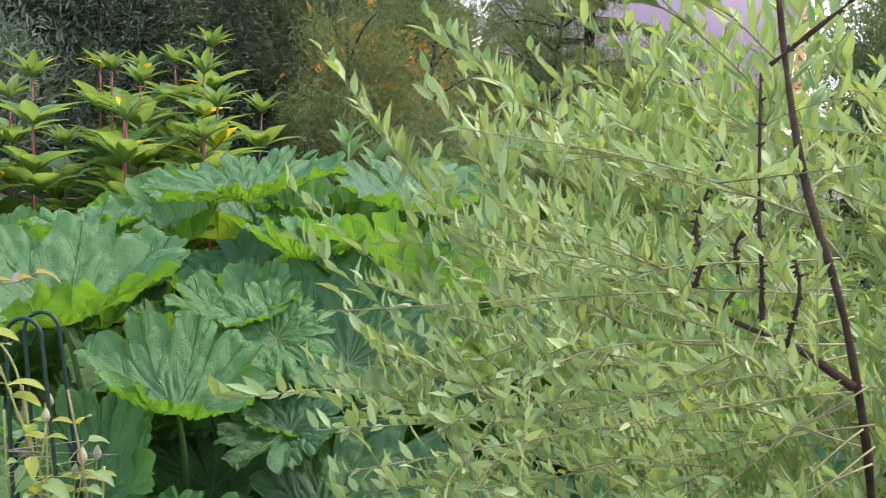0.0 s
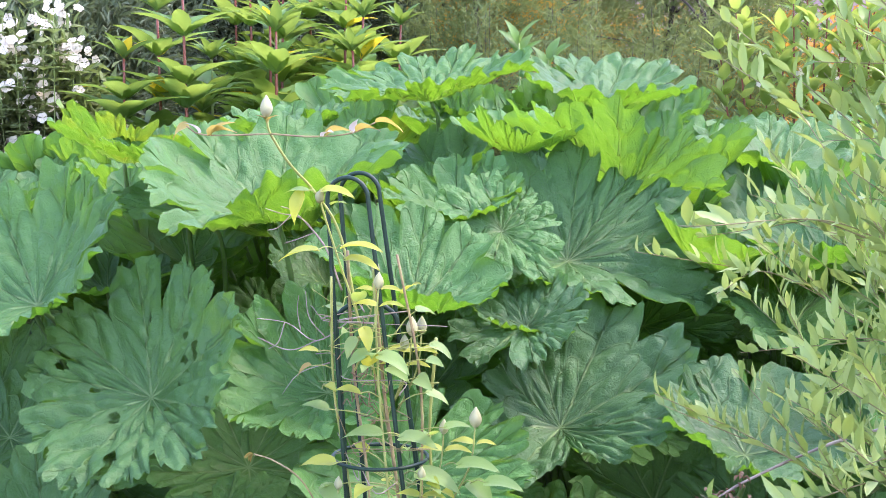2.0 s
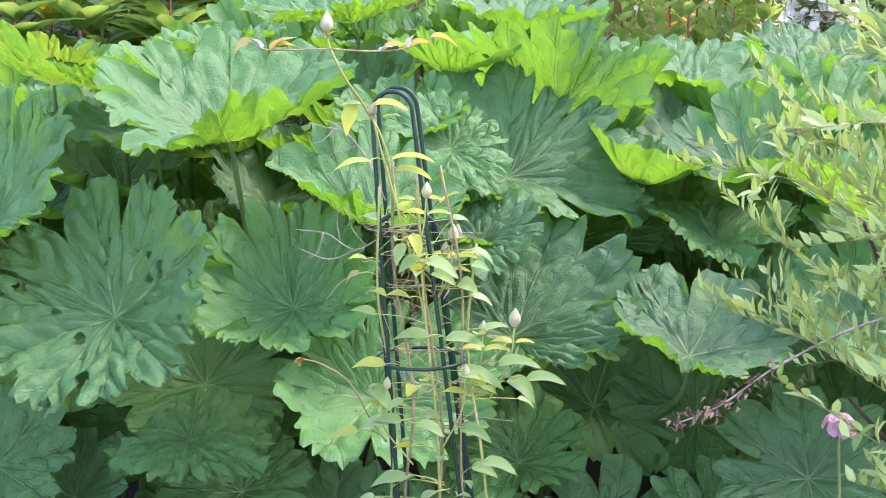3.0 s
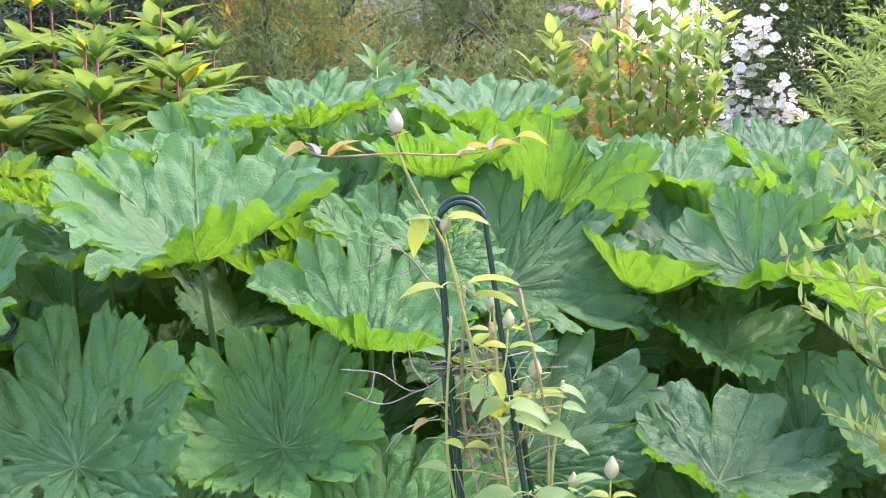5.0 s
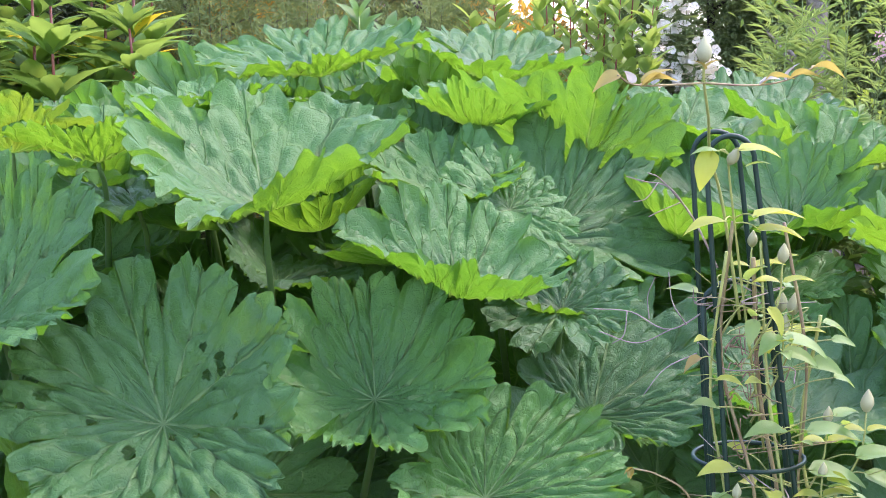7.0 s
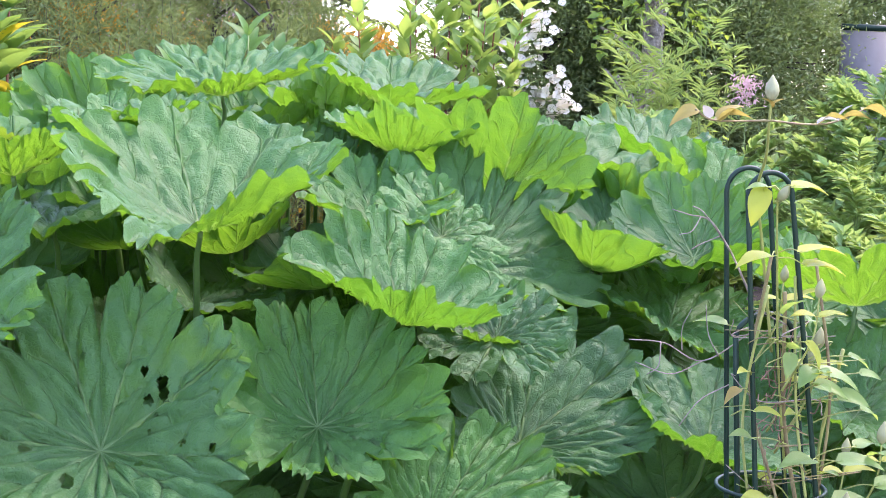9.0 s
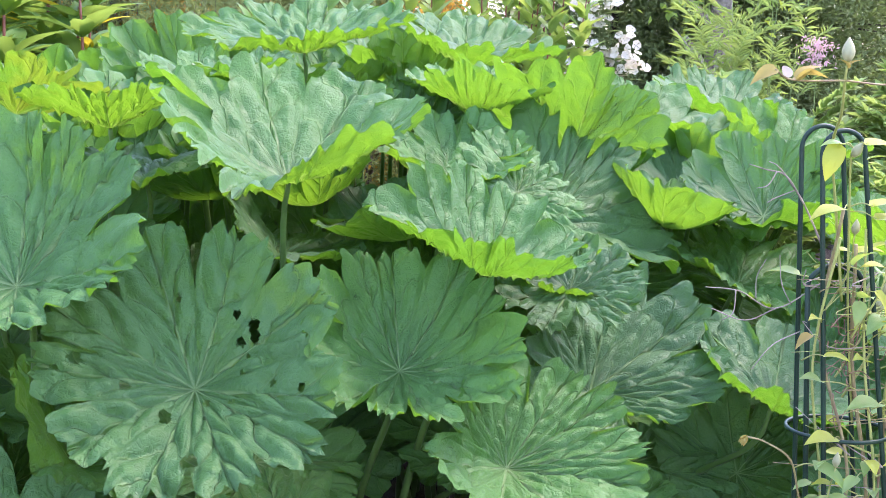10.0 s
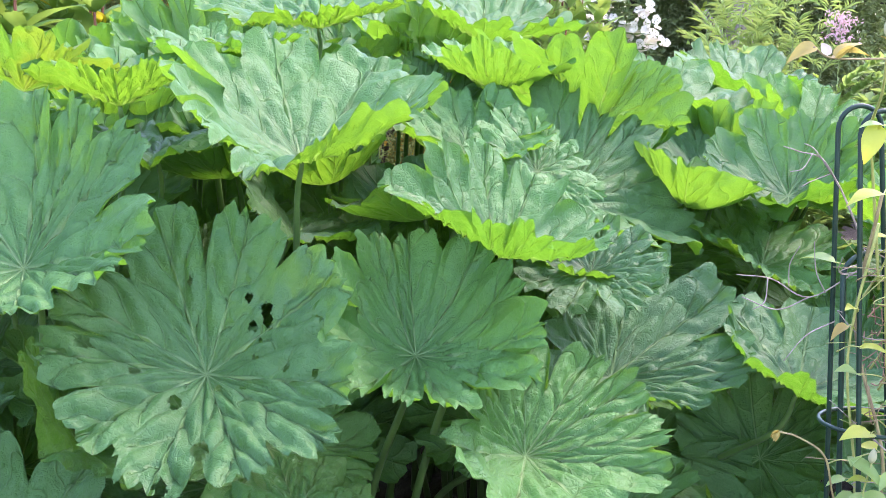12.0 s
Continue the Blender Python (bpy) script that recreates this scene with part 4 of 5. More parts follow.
# ---- willow shrub ----
def make_willow():
    rng = random.Random(21)
    shrub = empty("willow_shrub", (1.5, 1.75, 0), "willow shrub with slender pale green leaves and dark twigs", "shrub")
    limbs = [
        [(1.5, 1.75, -0.05), (1.46, 1.45, 0.6), (1.38, 1.0, 1.2), (1.320, 0.783, 1.465), (1.264, 0.783, 1.654), (1.233, 0.799, 1.883), (1.225, 0.814, 2.158)],
        [(1.322, 0.783, 1.436), (1.270, 0.751, 1.472), (1.222, 0.728, 1.493), (1.174, 0.720, 1.515)],
        [(1.5, 1.75, -0.05), (1.3, 1.7, 0.5), (1.05, 1.62, 0.95), (0.94, 1.58, 1.18)],
        [(1.5, 1.75, -0.05), (1.7, 1.9, 0.7), (1.75, 2.0, 1.3), (1.72, 2.05, 2.0)],
        [(1.5, 1.75, -0.05), (1.25, 1.45, 0.5), (1.02, 1.28, 0.82), (0.86, 1.22, 1.0)],
        [(1.5, 1.75, -0.05), (1.4, 2.1, 0.7), (1.2, 2.25, 1.2), (1.1, 2.3, 1.6)],
        [(1.5, 1.75, -0.05), (1.7, 1.4, 0.6), (1.8, 1.2, 1.2), (1.75, 1.15, 1.8)],
    ]
    size = (0.0062, 0.0042, 0.008, 0.012, 0.007, 0.010, 0.010)
    for k, (pts, r) in enumerate(zip(limbs, size)):
        part("limb", tube("limb", bend(pts, 7), r, r * 0.35, 8, 0.5), WILLOW_BARK, shrub, "dark brown willow limb")
    # bare dark spurs on the near limb
    for pts in (
        [(1.186, 0.720, 1.491), (1.194, 0.73, 1.525), (1.189, 0.735, 1.560), (1.211, 0.724, 1.623)],
        [(1.211, 0.724, 1.480), (1.228, 0.74, 1.510), (1.224, 0.75, 1.54), (1.246, 0.758, 1.575)],
        [(1.249, 0.732, 1.462), (1.247, 0.732, 1.513), (1.242, 0.732, 1.576), (1.239, 0.736, 1.686)],
        [(1.272, 0.744, 1.454), (1.279, 0.73, 1.50), (1.274, 0.72, 1.53)],
        [(1.249, 0.783, 1.702), (1.296, 0.767, 1.741), (1.351, 0.759, 1.788)],
    ):
        line = [q + Vector((-0.012, 0, 0.023)) for q in bend(pts, 6)]
        spur = part("dead_twig", tube("dead_twig", line, 0.0023, 0.0012, 6, 0.8), WILLOW_BARK, shrub, "bare knobbly dark twig")
        pieces = []
        for q in line[2:]:
            for _ in range(2):
                d = Vector((rng.gauss(0, 1), rng.gauss(0, 1), rng.gauss(0, 1))).normalized()
                pieces.append(tube_arrays([q, q + d * 0.004, q + d * 0.006], 0.0016, 0.0008, 5))
        part("bud_scale", joined("bud_scale", pieces), WILLOW_BARK, spur)
    # leafy shoots: start, end, how high they arch
    shoots = [
        ((0.95, 1.25, 0.98), (0.655, 1.17, 1.152)), ((1.02, 0.95, 1.2), (0.70, 0.80, 1.385)), ((1.0, 1.1, 1.35), (0.70, 1.05, 1.60)), ((1.0, 1.1, 1.3), (0.72, 1.02, 1.54)),
        ((1.1, 1.05, 1.4), (0.80, 1.00, 1.69)), ((1.02, 1.75, 1.2), (0.79, 1.74, 1.40)), ((1.05, 1.7, 1.0), (0.73, 1.70, 1.215)), ((1.1, 1.7, 0.85), (0.82, 1.71, 1.05)),
    ]
    shoots += [
        ((1.26, 1.12, 1.66), (0.88, 1.08, 1.88)), ((1.27, 1.12, 1.6), (0.86, 1.06, 1.80)), ((1.1, 1.2, 1.3), (0.86, 1.05, 1.72)), ((1.05, 1.2, 0.9), (0.72, 0.95, 1.10)),
        ((1.2, 1.75, 0.95), (0.86, 1.66, 0.93)), ((1.15, 1.3, 0.75), (0.84, 1.1, 0.93)), ((1.0, 1.75, 1.25), (0.78, 1.62, 1.33)), ((1.0, 1.4, 1.15), (0.72, 1.25, 1.26)),
        ((1.1, 1.0, 1.1), (0.80, 0.78, 1.28)), ((1.12, 0.95, 1.15), (0.86, 0.72, 1.40)), ((1.1, 1.0, 1.0), (0.80, 0.8, 1.14)), ((1.15, 1.0, 1.35), (0.92, 0.8, 1.58)),
    ]
    near = [
        ((1.247, 0.85, 1.693), (0.985, 0.85, 1.815)), ((1.255, 0.85, 1.727), (1.075, 0.85, 1.787)), ((1.31, 0.80, 1.55), (1.38, 0.80, 1.72)),
        ((1.25, 0.82, 1.75), (1.18, 0.83, 1.90)), ((1.24, 0.80, 1.80), (1.36, 0.81, 1.90)),
    ]
    shoots += near
    while len(shoots) < 285:
        end = Vector((0.70 + 1.15 * rng.random() ** 1.4, rng.uniform(0.78, 1.95), rng.uniform(0.66, 1.85)))
        # outline of the shrub: it stands back from the bed and opens towards the top
        if end.z > 1.55 + 0.8 * (end.x - 0.76) or end.x < 0.97 - 0.13 * (end.y + 0.57):
            continue
        if end.x < 0.22 + (0.315 if end.z < 1.33 else 0.37) * (end.y + 0.2) or (end.z < 0.95 and end.x < 0.90):
            continue
        if end.z < 1.22 and end.x < 0.80 + 0.55 * (1.22 - end.z) + 0.12 * (end.y - 1.2):
            continue
        if end.x < 0.54 + 0.16 * (end.y + 0.52) or (end.x < 0.86 and rng.random() < 0.5):
            continue
        if end.x > 1.02 and end.y < 0.98 + 0.4 * (end.x - 1.02):
            continue
        out = (end - Vector((1.5, 1.6, 0.8))).normalized()
        out = (out + Vector((rng.gauss(-0.45, 0.4), rng.gauss(-0.1, 0.35), 0.10 + rng.gauss(0, 0.4)))).normalized()
        shoots.append((tuple(end - out * rng.uniform(0.25, 0.42)), tuple(end)))
    # foremost shoots, small-leaved
    fore = []
    for _ in range(20):
        end = Vector((rng.uniform(0.86, 1.02), rng.uniform(0.42, 0.78), rng.uniform(1.18, 1.66)))
        z = rng.uniform(1.36, 1.66)
        fore.append(((1.36 - 0.22 * (z - 1.3) + rng.uniform(-0.01, 0.01), 0.80, z), tuple(end)))
    shoots = [(a, b, 1.0) for a, b in shoots] + [(a, b, 0.62) for a, b in fore]
    for a, b, small in shoots:
        a, b = Vector(a), Vector(b)
        mid = (a + b) / 2 + Vector((rng.gauss(0, 0.04), rng.gauss(0, 0.04), 0.01 + rng.gauss(0, 0.04)))
        line = bend([a, mid, b], 12)
        twig = part("shoot", tube("shoot", line, 0.0011, 0.0005, 5, 0.3), WILLOW_TWIG, shrub)
        base, way, flat, long_, wide = [], [], [], [], []
        lines = [line]
        for _ in range(3):
            k = rng.randrange(4, 16)
            d = (line[k + 1] - line[k]).normalized()
            e = (d + Vector((rng.gauss(0, 0.5), rng.gauss(0, 0.5), 0.25 + rng.gauss(0, 0.4)))).normalized()
            lines.append(bend([line[k], line[k] + e * 0.07, line[k] + e * rng.uniform(0.12, 0.2)], 4))
        for q in lines[1:]:
            part("side_shoot", tube("side_shoot", q, 0.0010, 0.0005, 3), WILLOW_TWIG, twig)
        for ln in lines:
            total = sum((p - q).length for p, q in zip(ln, ln[1:]))
            count = int(total / (0.0112 * (0.5 + 0.5 * small)))
            for i in range(count):
                s = (i + rng.random()) / count
                if s < 0.12:
                    continue
                f = s * (len(ln) - 1)
                k = min(int(f), len(ln) - 2)
                q = ln[k].lerp(ln[k + 1], f - k)
                d = (ln[k + 1] - ln[k]).normalized()
                side = d.cross(Vector((rng.gauss(0, 1), rng.gauss(0, 1), rng.gauss(0, 1)))).normalized()
                base.append(q)
                way.append(d * rng.uniform(0.35, 0.8) + side * 0.6 + Vector((0, 0, rng.uniform(0.3, 1.0))))
                flat.append(d + Vector((rng.gauss(0, 0.6), rng.gauss(0, 0.6), 0.6)))
                long_.append(rng.uniform(0.026, 0.050) * (0.75 + 0.35 * (1 - s)) * small)
                wide.append(rng.uniform(0.0085, 0.0130) * small)
        v, f = blades(base, way, flat, np.array(long_), np.array(wide), 0.2, 0.12)
        tagged(part("leaves", quick_mesh("leaves", v, f), WILLOW, twig), kind="stuff")
    # dry flowering shoot that hangs out of the shrub
    line = bend([(0.95, 1.35, 1.09), (0.86, 1.28, 1.075), (0.76, 1.21, 1.04), (0.69, 1.17, 1.00), (0.63, 1.165, 0.972)], 8)
    dry = part("dry_shoot", tube("dry_shoot", line, 0.0022, 0.001, 5, 0.3), TWIG_GREY, shrub, "dry grey shoot with withered brown flowers")
    v, f = [], []
    for _ in range(90):
        q = line[rng.randrange(len(line) // 2, len(line))] + Vector((rng.gauss(0, 0.006), rng.gauss(0, 0.006), rng.gauss(0, 0.007)))
        v.append(q)
        f.append(Vector((rng.gauss(0, 1), rng.gauss(0, 1), rng.gauss(0, 1))))
    tagged(part("dry_inflorescence", quick_mesh("dry_inflorescence", *blades(v, f, [(0.3, 0.2, 1)] * len(v), 0.011, 0.006, 0.4, 0.3)), WITHERED, dry), kind="stuff")


make_willow()


# ---- plants behind the bed ----
def cloud(rng, centre, radii, clumps, per, spread, length, width, out=0.6, up=0.3, droop=0.2, low=-1.0):
    """Leaves in uneven clumps through an ellipsoid, thicker towards its outside."""
    c, r = np.array(centre), np.array(radii)
    g = np.random.RandomState(rng.randrange(10**6))
    d = g.normal(size=(clumps, 3))
    d /= np.linalg.norm(d, axis=1, keepdims=True)
    d[:, 2] = np.maximum(d[:, 2], low)
    mid = c + d * r * (0.45 + 0.58 * g.rand(clumps, 1) ** 0.6)
    pos = np.repeat(mid, per, 0) + g.normal(size=(clumps * per, 3)) * spread * (0.5 + g.rand(clumps, 1)).repeat(per, 0)
    way = np.repeat(d, per, 0) * out + g.normal(size=pos.shape) * 0.55 + (0, 0, up)
    flat = g.normal(size=pos.shape) * 0.5 + (0, -0.2, 1)
    n = len(pos)
    return kites(pos, way, flat, length * (0.6 + 0.8 * g.rand(n)), width * (0.7 + 0.6 * g.rand(n)), droop)


def bough(x, y, z, length, turn, seed):
    """A drooping conifer bough with needle-like sprays along both sides."""
    rng = random.Random(seed)
    d = Vector((math.cos(turn), math.sin(turn), 0))
    line = bend([(x, y, z), Vector((x, y, z)) + d * length * 0.5 + Vector((0, 0, -0.02)), Vector((x, y, z)) + d * length + Vector((0, 0, -0.14))], 12)
    side = d.cross(Vector((0, 0, 1)))
    base, way = [], []
    for i, q in enumerate(line):
        for s in (-1, 1):
            e = (d * 0.8 + side * s + Vector((0, 0, -0.25))).normalized()
            for j in range(14):
                base.append(q + e * (0.16 - 0.005 * i) * j / 13)
                way.append(e + Vector((rng.gauss(0, 0.4), rng.gauss(0, 0.4), rng.gauss(0, 0.4))))
    return tube_arrays(line, 0.012, 0.004, 5), kites(base, way, [(0, 0, 1)] * len(base), 0.055, 0.012)


def tree(name, label, category, x, y, height, spread, material, seed, clumps=90, per=110, leaf=(0.05, 0.012), base=0.3, group="", bark=None, trunk=0.06, clump=0.16):
    rng = random.Random(seed)
    t = empty(name, (x, y, 0), label, category, group)
    lean = rng.uniform(-0.1, 0.1)
    line = bend([(x, y, -0.05), (x + lean, y, height * 0.45), (x - lean, y + 0.05, height * 0.92)], 8)
    tr = part("trunk", tube("trunk", line, trunk, trunk * 0.25, 9, 0.3), bark or DARK_BARK, t)
    for k in range(14):
        q = line[rng.randrange(3, len(line) - 1)]
        a = rng.uniform(0, 2 * math.pi)
        e = q + Vector((math.cos(a) * spread * 0.8, math.sin(a) * spread * 0.8, rng.uniform(0.0, 0.35) * height * 0.4))
        part("limb", tube("limb", bend([q, (q + e) / 2 + Vector((0, 0, 0.05)), e], 5), trunk * 0.3, trunk * 0.08, 5), bark or DARK_BARK, tr)
    mid = (base + height) / 2
    v, f = cloud(rng, (x, y, mid), (spread, spread, (height - base) / 2), clumps, per, clump, *leaf)
    part("crown", quick_mesh("crown", v, f), material, t)
    return t


def lance_plant(x, y, height, seed, whorls=6, red=True, leaf_size=1.0, group="balsams behind the bed"):
    """Upright stem with whorls of pointed leaves, the youngest leaves in a bunch at the top."""
    rng = random.Random(seed)
    p = empty("balsam_plant", (x, y, 0), "tall balsam with a red stem and whorls of pointed green leaves", "plant", group)
    lean = Vector((rng.gauss(0, 0.02), rng.gauss(0, 0.02), 0))
    line = bend([(x, y, -0.03), Vector((x, y, height * 0.5)) + lean, Vector((x, y, height)) + lean * 2], 10)
    part("stem", tube("stem", line, 0.012, 0.005, 8), RED_STEM if red else GREEN_STEM, p)
    for i in range(whorls):
        s = 1 - (0.075 + 0.012 * rng.uniform(-1, 1)) * i
        q = line[int(s * (len(line) - 1))]
        turn = rng.uniform(0, 2)
        n = 10 if i == 0 else 7
        for k in range(n):
            a = turn + 2 * math.pi * k / n + rng.uniform(-0.25, 0.25)
            rise = 1.9 if i == 0 and k % 2 else (1.0 if i == 0 else rng.uniform(0.7, 1.3))
            me = (BALSAM_YOUNG if i == 0 else BALSAM_OLD) if rng.random() > 0.06 else BALSAM_GONE
            size = leaf_size * (0.95 if i == 0 else min(1.5, 1.15 + 0.15 * i)) * rng.uniform(0.85, 1.15)
            part("leaf", me, None, p, "", turned(q, (math.cos(a), math.sin(a), rise), (0, 0, 1), size))
    return p


BALSAM_OLD = single_blade("leaf", 0.18, 0.068, 0.36, 0.22, toothed=0.05, rows=11)
BALSAM_OLD.materials.append(BALSAM)
BALSAM_YOUNG = single_blade("leaf", 0.16, 0.046, 0.32, 0.3, rows=9)
BALSAM_YOUNG.materials.append(BALSAM_TOP)
BALSAM_GONE = single_blade("leaf", 0.14, 0.05, 0.4, 0.2, rows=9)
BALSAM_GONE.materials.append(BALSAM_YELLOW)


def flower_heads(rng, spots, per, spread, size):
    v = []
    for s in spots:
        for _ in range(per):
            v.append((s[0] + rng.gauss(0, spread), s[1] + rng.gauss(0, spread), s[2] + rng.gauss(0, spread)))
    out_v, out_f = [], []
    for c in v:
        k = len(out_v)
        n = Vector((rng.gauss(0, 0.5), -1 + rng.gauss(0, 0.4), 0.5 + rng.gauss(0, 0.4))).normalized()
        a = n.orthogonal().normalized()
        b = n.cross(a)
        r = size * rng.uniform(0.75, 1.2)
        c = Vector(c)
        turn = rng.uniform(0, 1)
        out_v.append(c)
        for j in range(10):
            w = turn + 2 * math.pi * j / 10
            out_v.append(c + (a * math.cos(w) + b * math.sin(w)) * r * (1.0 if j % 2 else 0.78) + n * r * (0.35 if j % 2 else 0.2))
        out_f += [(k, k + 1 + j, k + 1 + (j + 1) % 10) for j in range(10)]
    return [tuple(q) for q in out_v], out_f


def blossom(seed):
    """A white flower of rounded petals that faces +x, one unit in radius."""
    rng = random.Random(seed)
    v, f = [(0, 0, 0)], []
    for p in range(5):
        k = len(v)
        w = 2 * math.pi * p / 5 + rng.uniform(-0.15, 0.15)
        for a, r, d in ((-0.50, 0.50, 0.12), (-0.70, 0.82, 0.34), (-0.26, 1.02, 0.26), (0.26, 1.02, 0.30), (0.70, 0.82, 0.38), (0.50, 0.50, 0.14), (0, 0.7, 0.04)):
            r *= rng.uniform(0.92, 1.08)
            v.append((d + rng.uniform(-0.06, 0.06), r * math.cos(w + a), r * math.sin(w + a)))
        m = k + 6
        ring = [0, k, k + 1, k + 2, k + 3, k + 4, k + 5]
        f += [(m, ring[i], ring[(i + 1) % 7]) for i in range(7)]
    return quick_mesh("flower", v, f, True, PETAL)


FLOWERS = [blossom(s) for s in (1, 2, 3)]


def phlox(x, y, seed, heads, label, per=26, group="white phlox", spread=0.035, size=0.027, bushy=False):
    """Stems with pointed leaves that carry rounded heads of white flowers."""
    rng = random.Random(seed)
    p = empty("phlox", (x, y, 0), label, "flowers", group)
    base, way = [], []
    for hx, hy, hz in heads:
        top = Vector((x + hx, y + hy, hz))
        line = bend([(x + hx * 0.4, y + hy * 0.4, -0.03), (x + hx * 0.8, y + hy * 0.8, hz * 0.55), top], 8)
        st = part("stem", tube("stem", line, 0.0035, 0.002, 6), GREEN_STEM, p)
        for _ in range(per):
            c = top + Vector((rng.gauss(0, spread), rng.gauss(0, spread), rng.gauss(0, spread)))
            part("flower", FLOWERS[rng.randrange(3)], None, st, "", turned(c, (rng.gauss(0, 0.4), -1 + rng.gauss(0, 0.8), 0.5 + rng.gauss(0, 0.6)), (0.2, 0, 1), size * rng.uniform(0.8, 1.2)))
        for q in line[3:-1]:
            for k in range(9):
                a = rng.uniform(0, 6.3)
                base.append(q)
                way.append((math.cos(a), math.sin(a), 0.35))
    part("leaves", quick_mesh("leaves", *blades(base, way, [(0, 0, 1)] * len(base), 0.10, 0.034, 0.15, 0.25)), HEDGE, p)
    if bushy:
        tagged(part("foliage", quick_mesh("foliage", *cloud(rng, (x - 0.12, y + 0.02, 1.0), (0.50, 0.22, 0.85), 130, 42, 0.06, 0.075, 0.026)), HEDGE, p), kind="stuff")


def leafy_shrub(x, y, stems, label, seed, leaf=(0.085, 0.042), flowers=0):
    rng = random.Random(seed)
    p = empty("shrub", (x, y, 0), label, "shrub")
    blade = single_blade("leaf", leaf[0], leaf[1], 0.18, 0.22, rows=7)
    blade.materials.append(SHRUB_ONE)
    for sx, sy, sz in stems:
        line = bend([(x + sx * 0.4, y + sy * 0.4, 0), (x + sx * 0.75, y + sy * 0.75, sz * 0.55), (x + sx, y + sy, sz)], 10)
        st = part("stem", tube("stem", line, 0.010, 0.003, 6), RED_STEM, p)
        for i, q in enumerate(line):
            if i < 5:
                continue
            for k in range(4):
                a = rng.uniform(0, 6.3)
                part("leaf", blade, None, st, "", turned(q + Vector((0, 0, rng.uniform(-0.02, 0.02))), (math.cos(a), math.sin(a), rng.uniform(0.5, 1.7)), (0, 0, 1), rng.uniform(0.6, 1.25)))
    if flowers:
        spots = [(x + rng.uniform(-0.3, 0.45), y + rng.uniform(-0.1, 0.1), rng.uniform(1.40, 1.75)) for _ in range(flowers)]
        tagged(part("blossom_spray", quick_mesh("blossom_spray", *flower_heads(rng, spots, 3, 0.012, 0.014)), PETAL, p, "small white flowers"), kind="stuff")


SHRUB_ONE = foliage_material("broad_shrub_leaf", (0.13, 0.25, 0.065), (0.22, 0.36, 0.10), (0.44, 0.58, 0.10), 0.45, 0.45, False, 20)


def feather_plant(x, y, height, seed, arms, label, leaf=(0.085, 0.0065), group="feathery tall plants", name="tall_herb"):
    """Upright stem with arching arms that carry narrow leaves in two rows."""
    rng = random.Random(seed)
    p = empty(name, (x, y, 0), label, "plant", group)
    line = bend([(x, y, -0.03), (x + rng.gauss(0, 0.02), y, height * 0.5), (x + rng.gauss(0, 0.04), y, height)], 10)
    part("stem", tube("stem", line, 0.006, 0.0012, 6), GREEN_STEM, p)
    base, way, flat = [], [], []
    for i in range(arms):
        q = line[int((0.35 + 0.65 * (i + 0.9) / arms) * (len(line) - 1))]
        a = rng.uniform(0, 6.3)
        d = Vector((math.cos(a), math.sin(a) * 0.6, 0.7)).normalized()
        arm = bend([q, q + d * 0.12, q + d * 0.24 + Vector((0, 0, -0.03))], 6 if leaf[1] < 0.02 else 11)
        for k, r in enumerate(arm):
            side = d.cross(Vector((0, 0, 1))).normalized()
            for s in (-1, 1):
                base.append(r)
                way.append(side * s * rng.uniform(0.7, 1.2) + d * 0.8 + Vector((0, 0, rng.gauss(0.25, 0.35))))
                flat.append((rng.gauss(0, 0.5), rng.gauss(-0.3, 0.5), 1))
    part("leaves", quick_mesh("leaves", *kites(base, way, flat, leaf[0], leaf[1], 0.25)), FERN, p)


def broom(x, y, height, seed):
    """A shrub of many thin stems that fan out and carry narrow upright leaves."""
    g = np.random.RandomState(seed)
    p = empty("broom_shrub", (x, y, 0), "wispy green shrub with thin upright sprigs", "shrub", "wispy shrubs")
    base, way, wood = [], [], []
    for _ in range(16):
        a, lean = g.uniform(0, 6.28), g.uniform(0.05, 0.45)
        tip = Vector((x + math.cos(a) * lean, y + math.sin(a) * lean, height * g.uniform(0.7, 1.02)))
        foot = Vector((x + math.cos(a) * 0.05, y + math.sin(a) * 0.05, 0))
        line = bend([foot, foot.lerp(tip, 0.55) + Vector((0, 0, 0.12)), tip], 10)
        wood.append(tube_arrays(line, 0.003, 0.0012, 4))
        for q in line[7:]:
            for _ in range(22):
                base.append(q + Vector((g.normal(), g.normal(), g.normal())) * 0.05)
                way.append((g.normal() * 0.8, g.normal() * 0.8, 0.6))
    part("stem", joined("stem", wood), DARK_BARK, p)
    tagged(part("foliage", quick_mesh("foliage", *kites(base, way, g.normal(size=(len(base), 3)), 0.050 * (0.6 + 0.8 * g.rand(len(base))), 0.008, 0.1)), LARCH, p), kind="stuff")


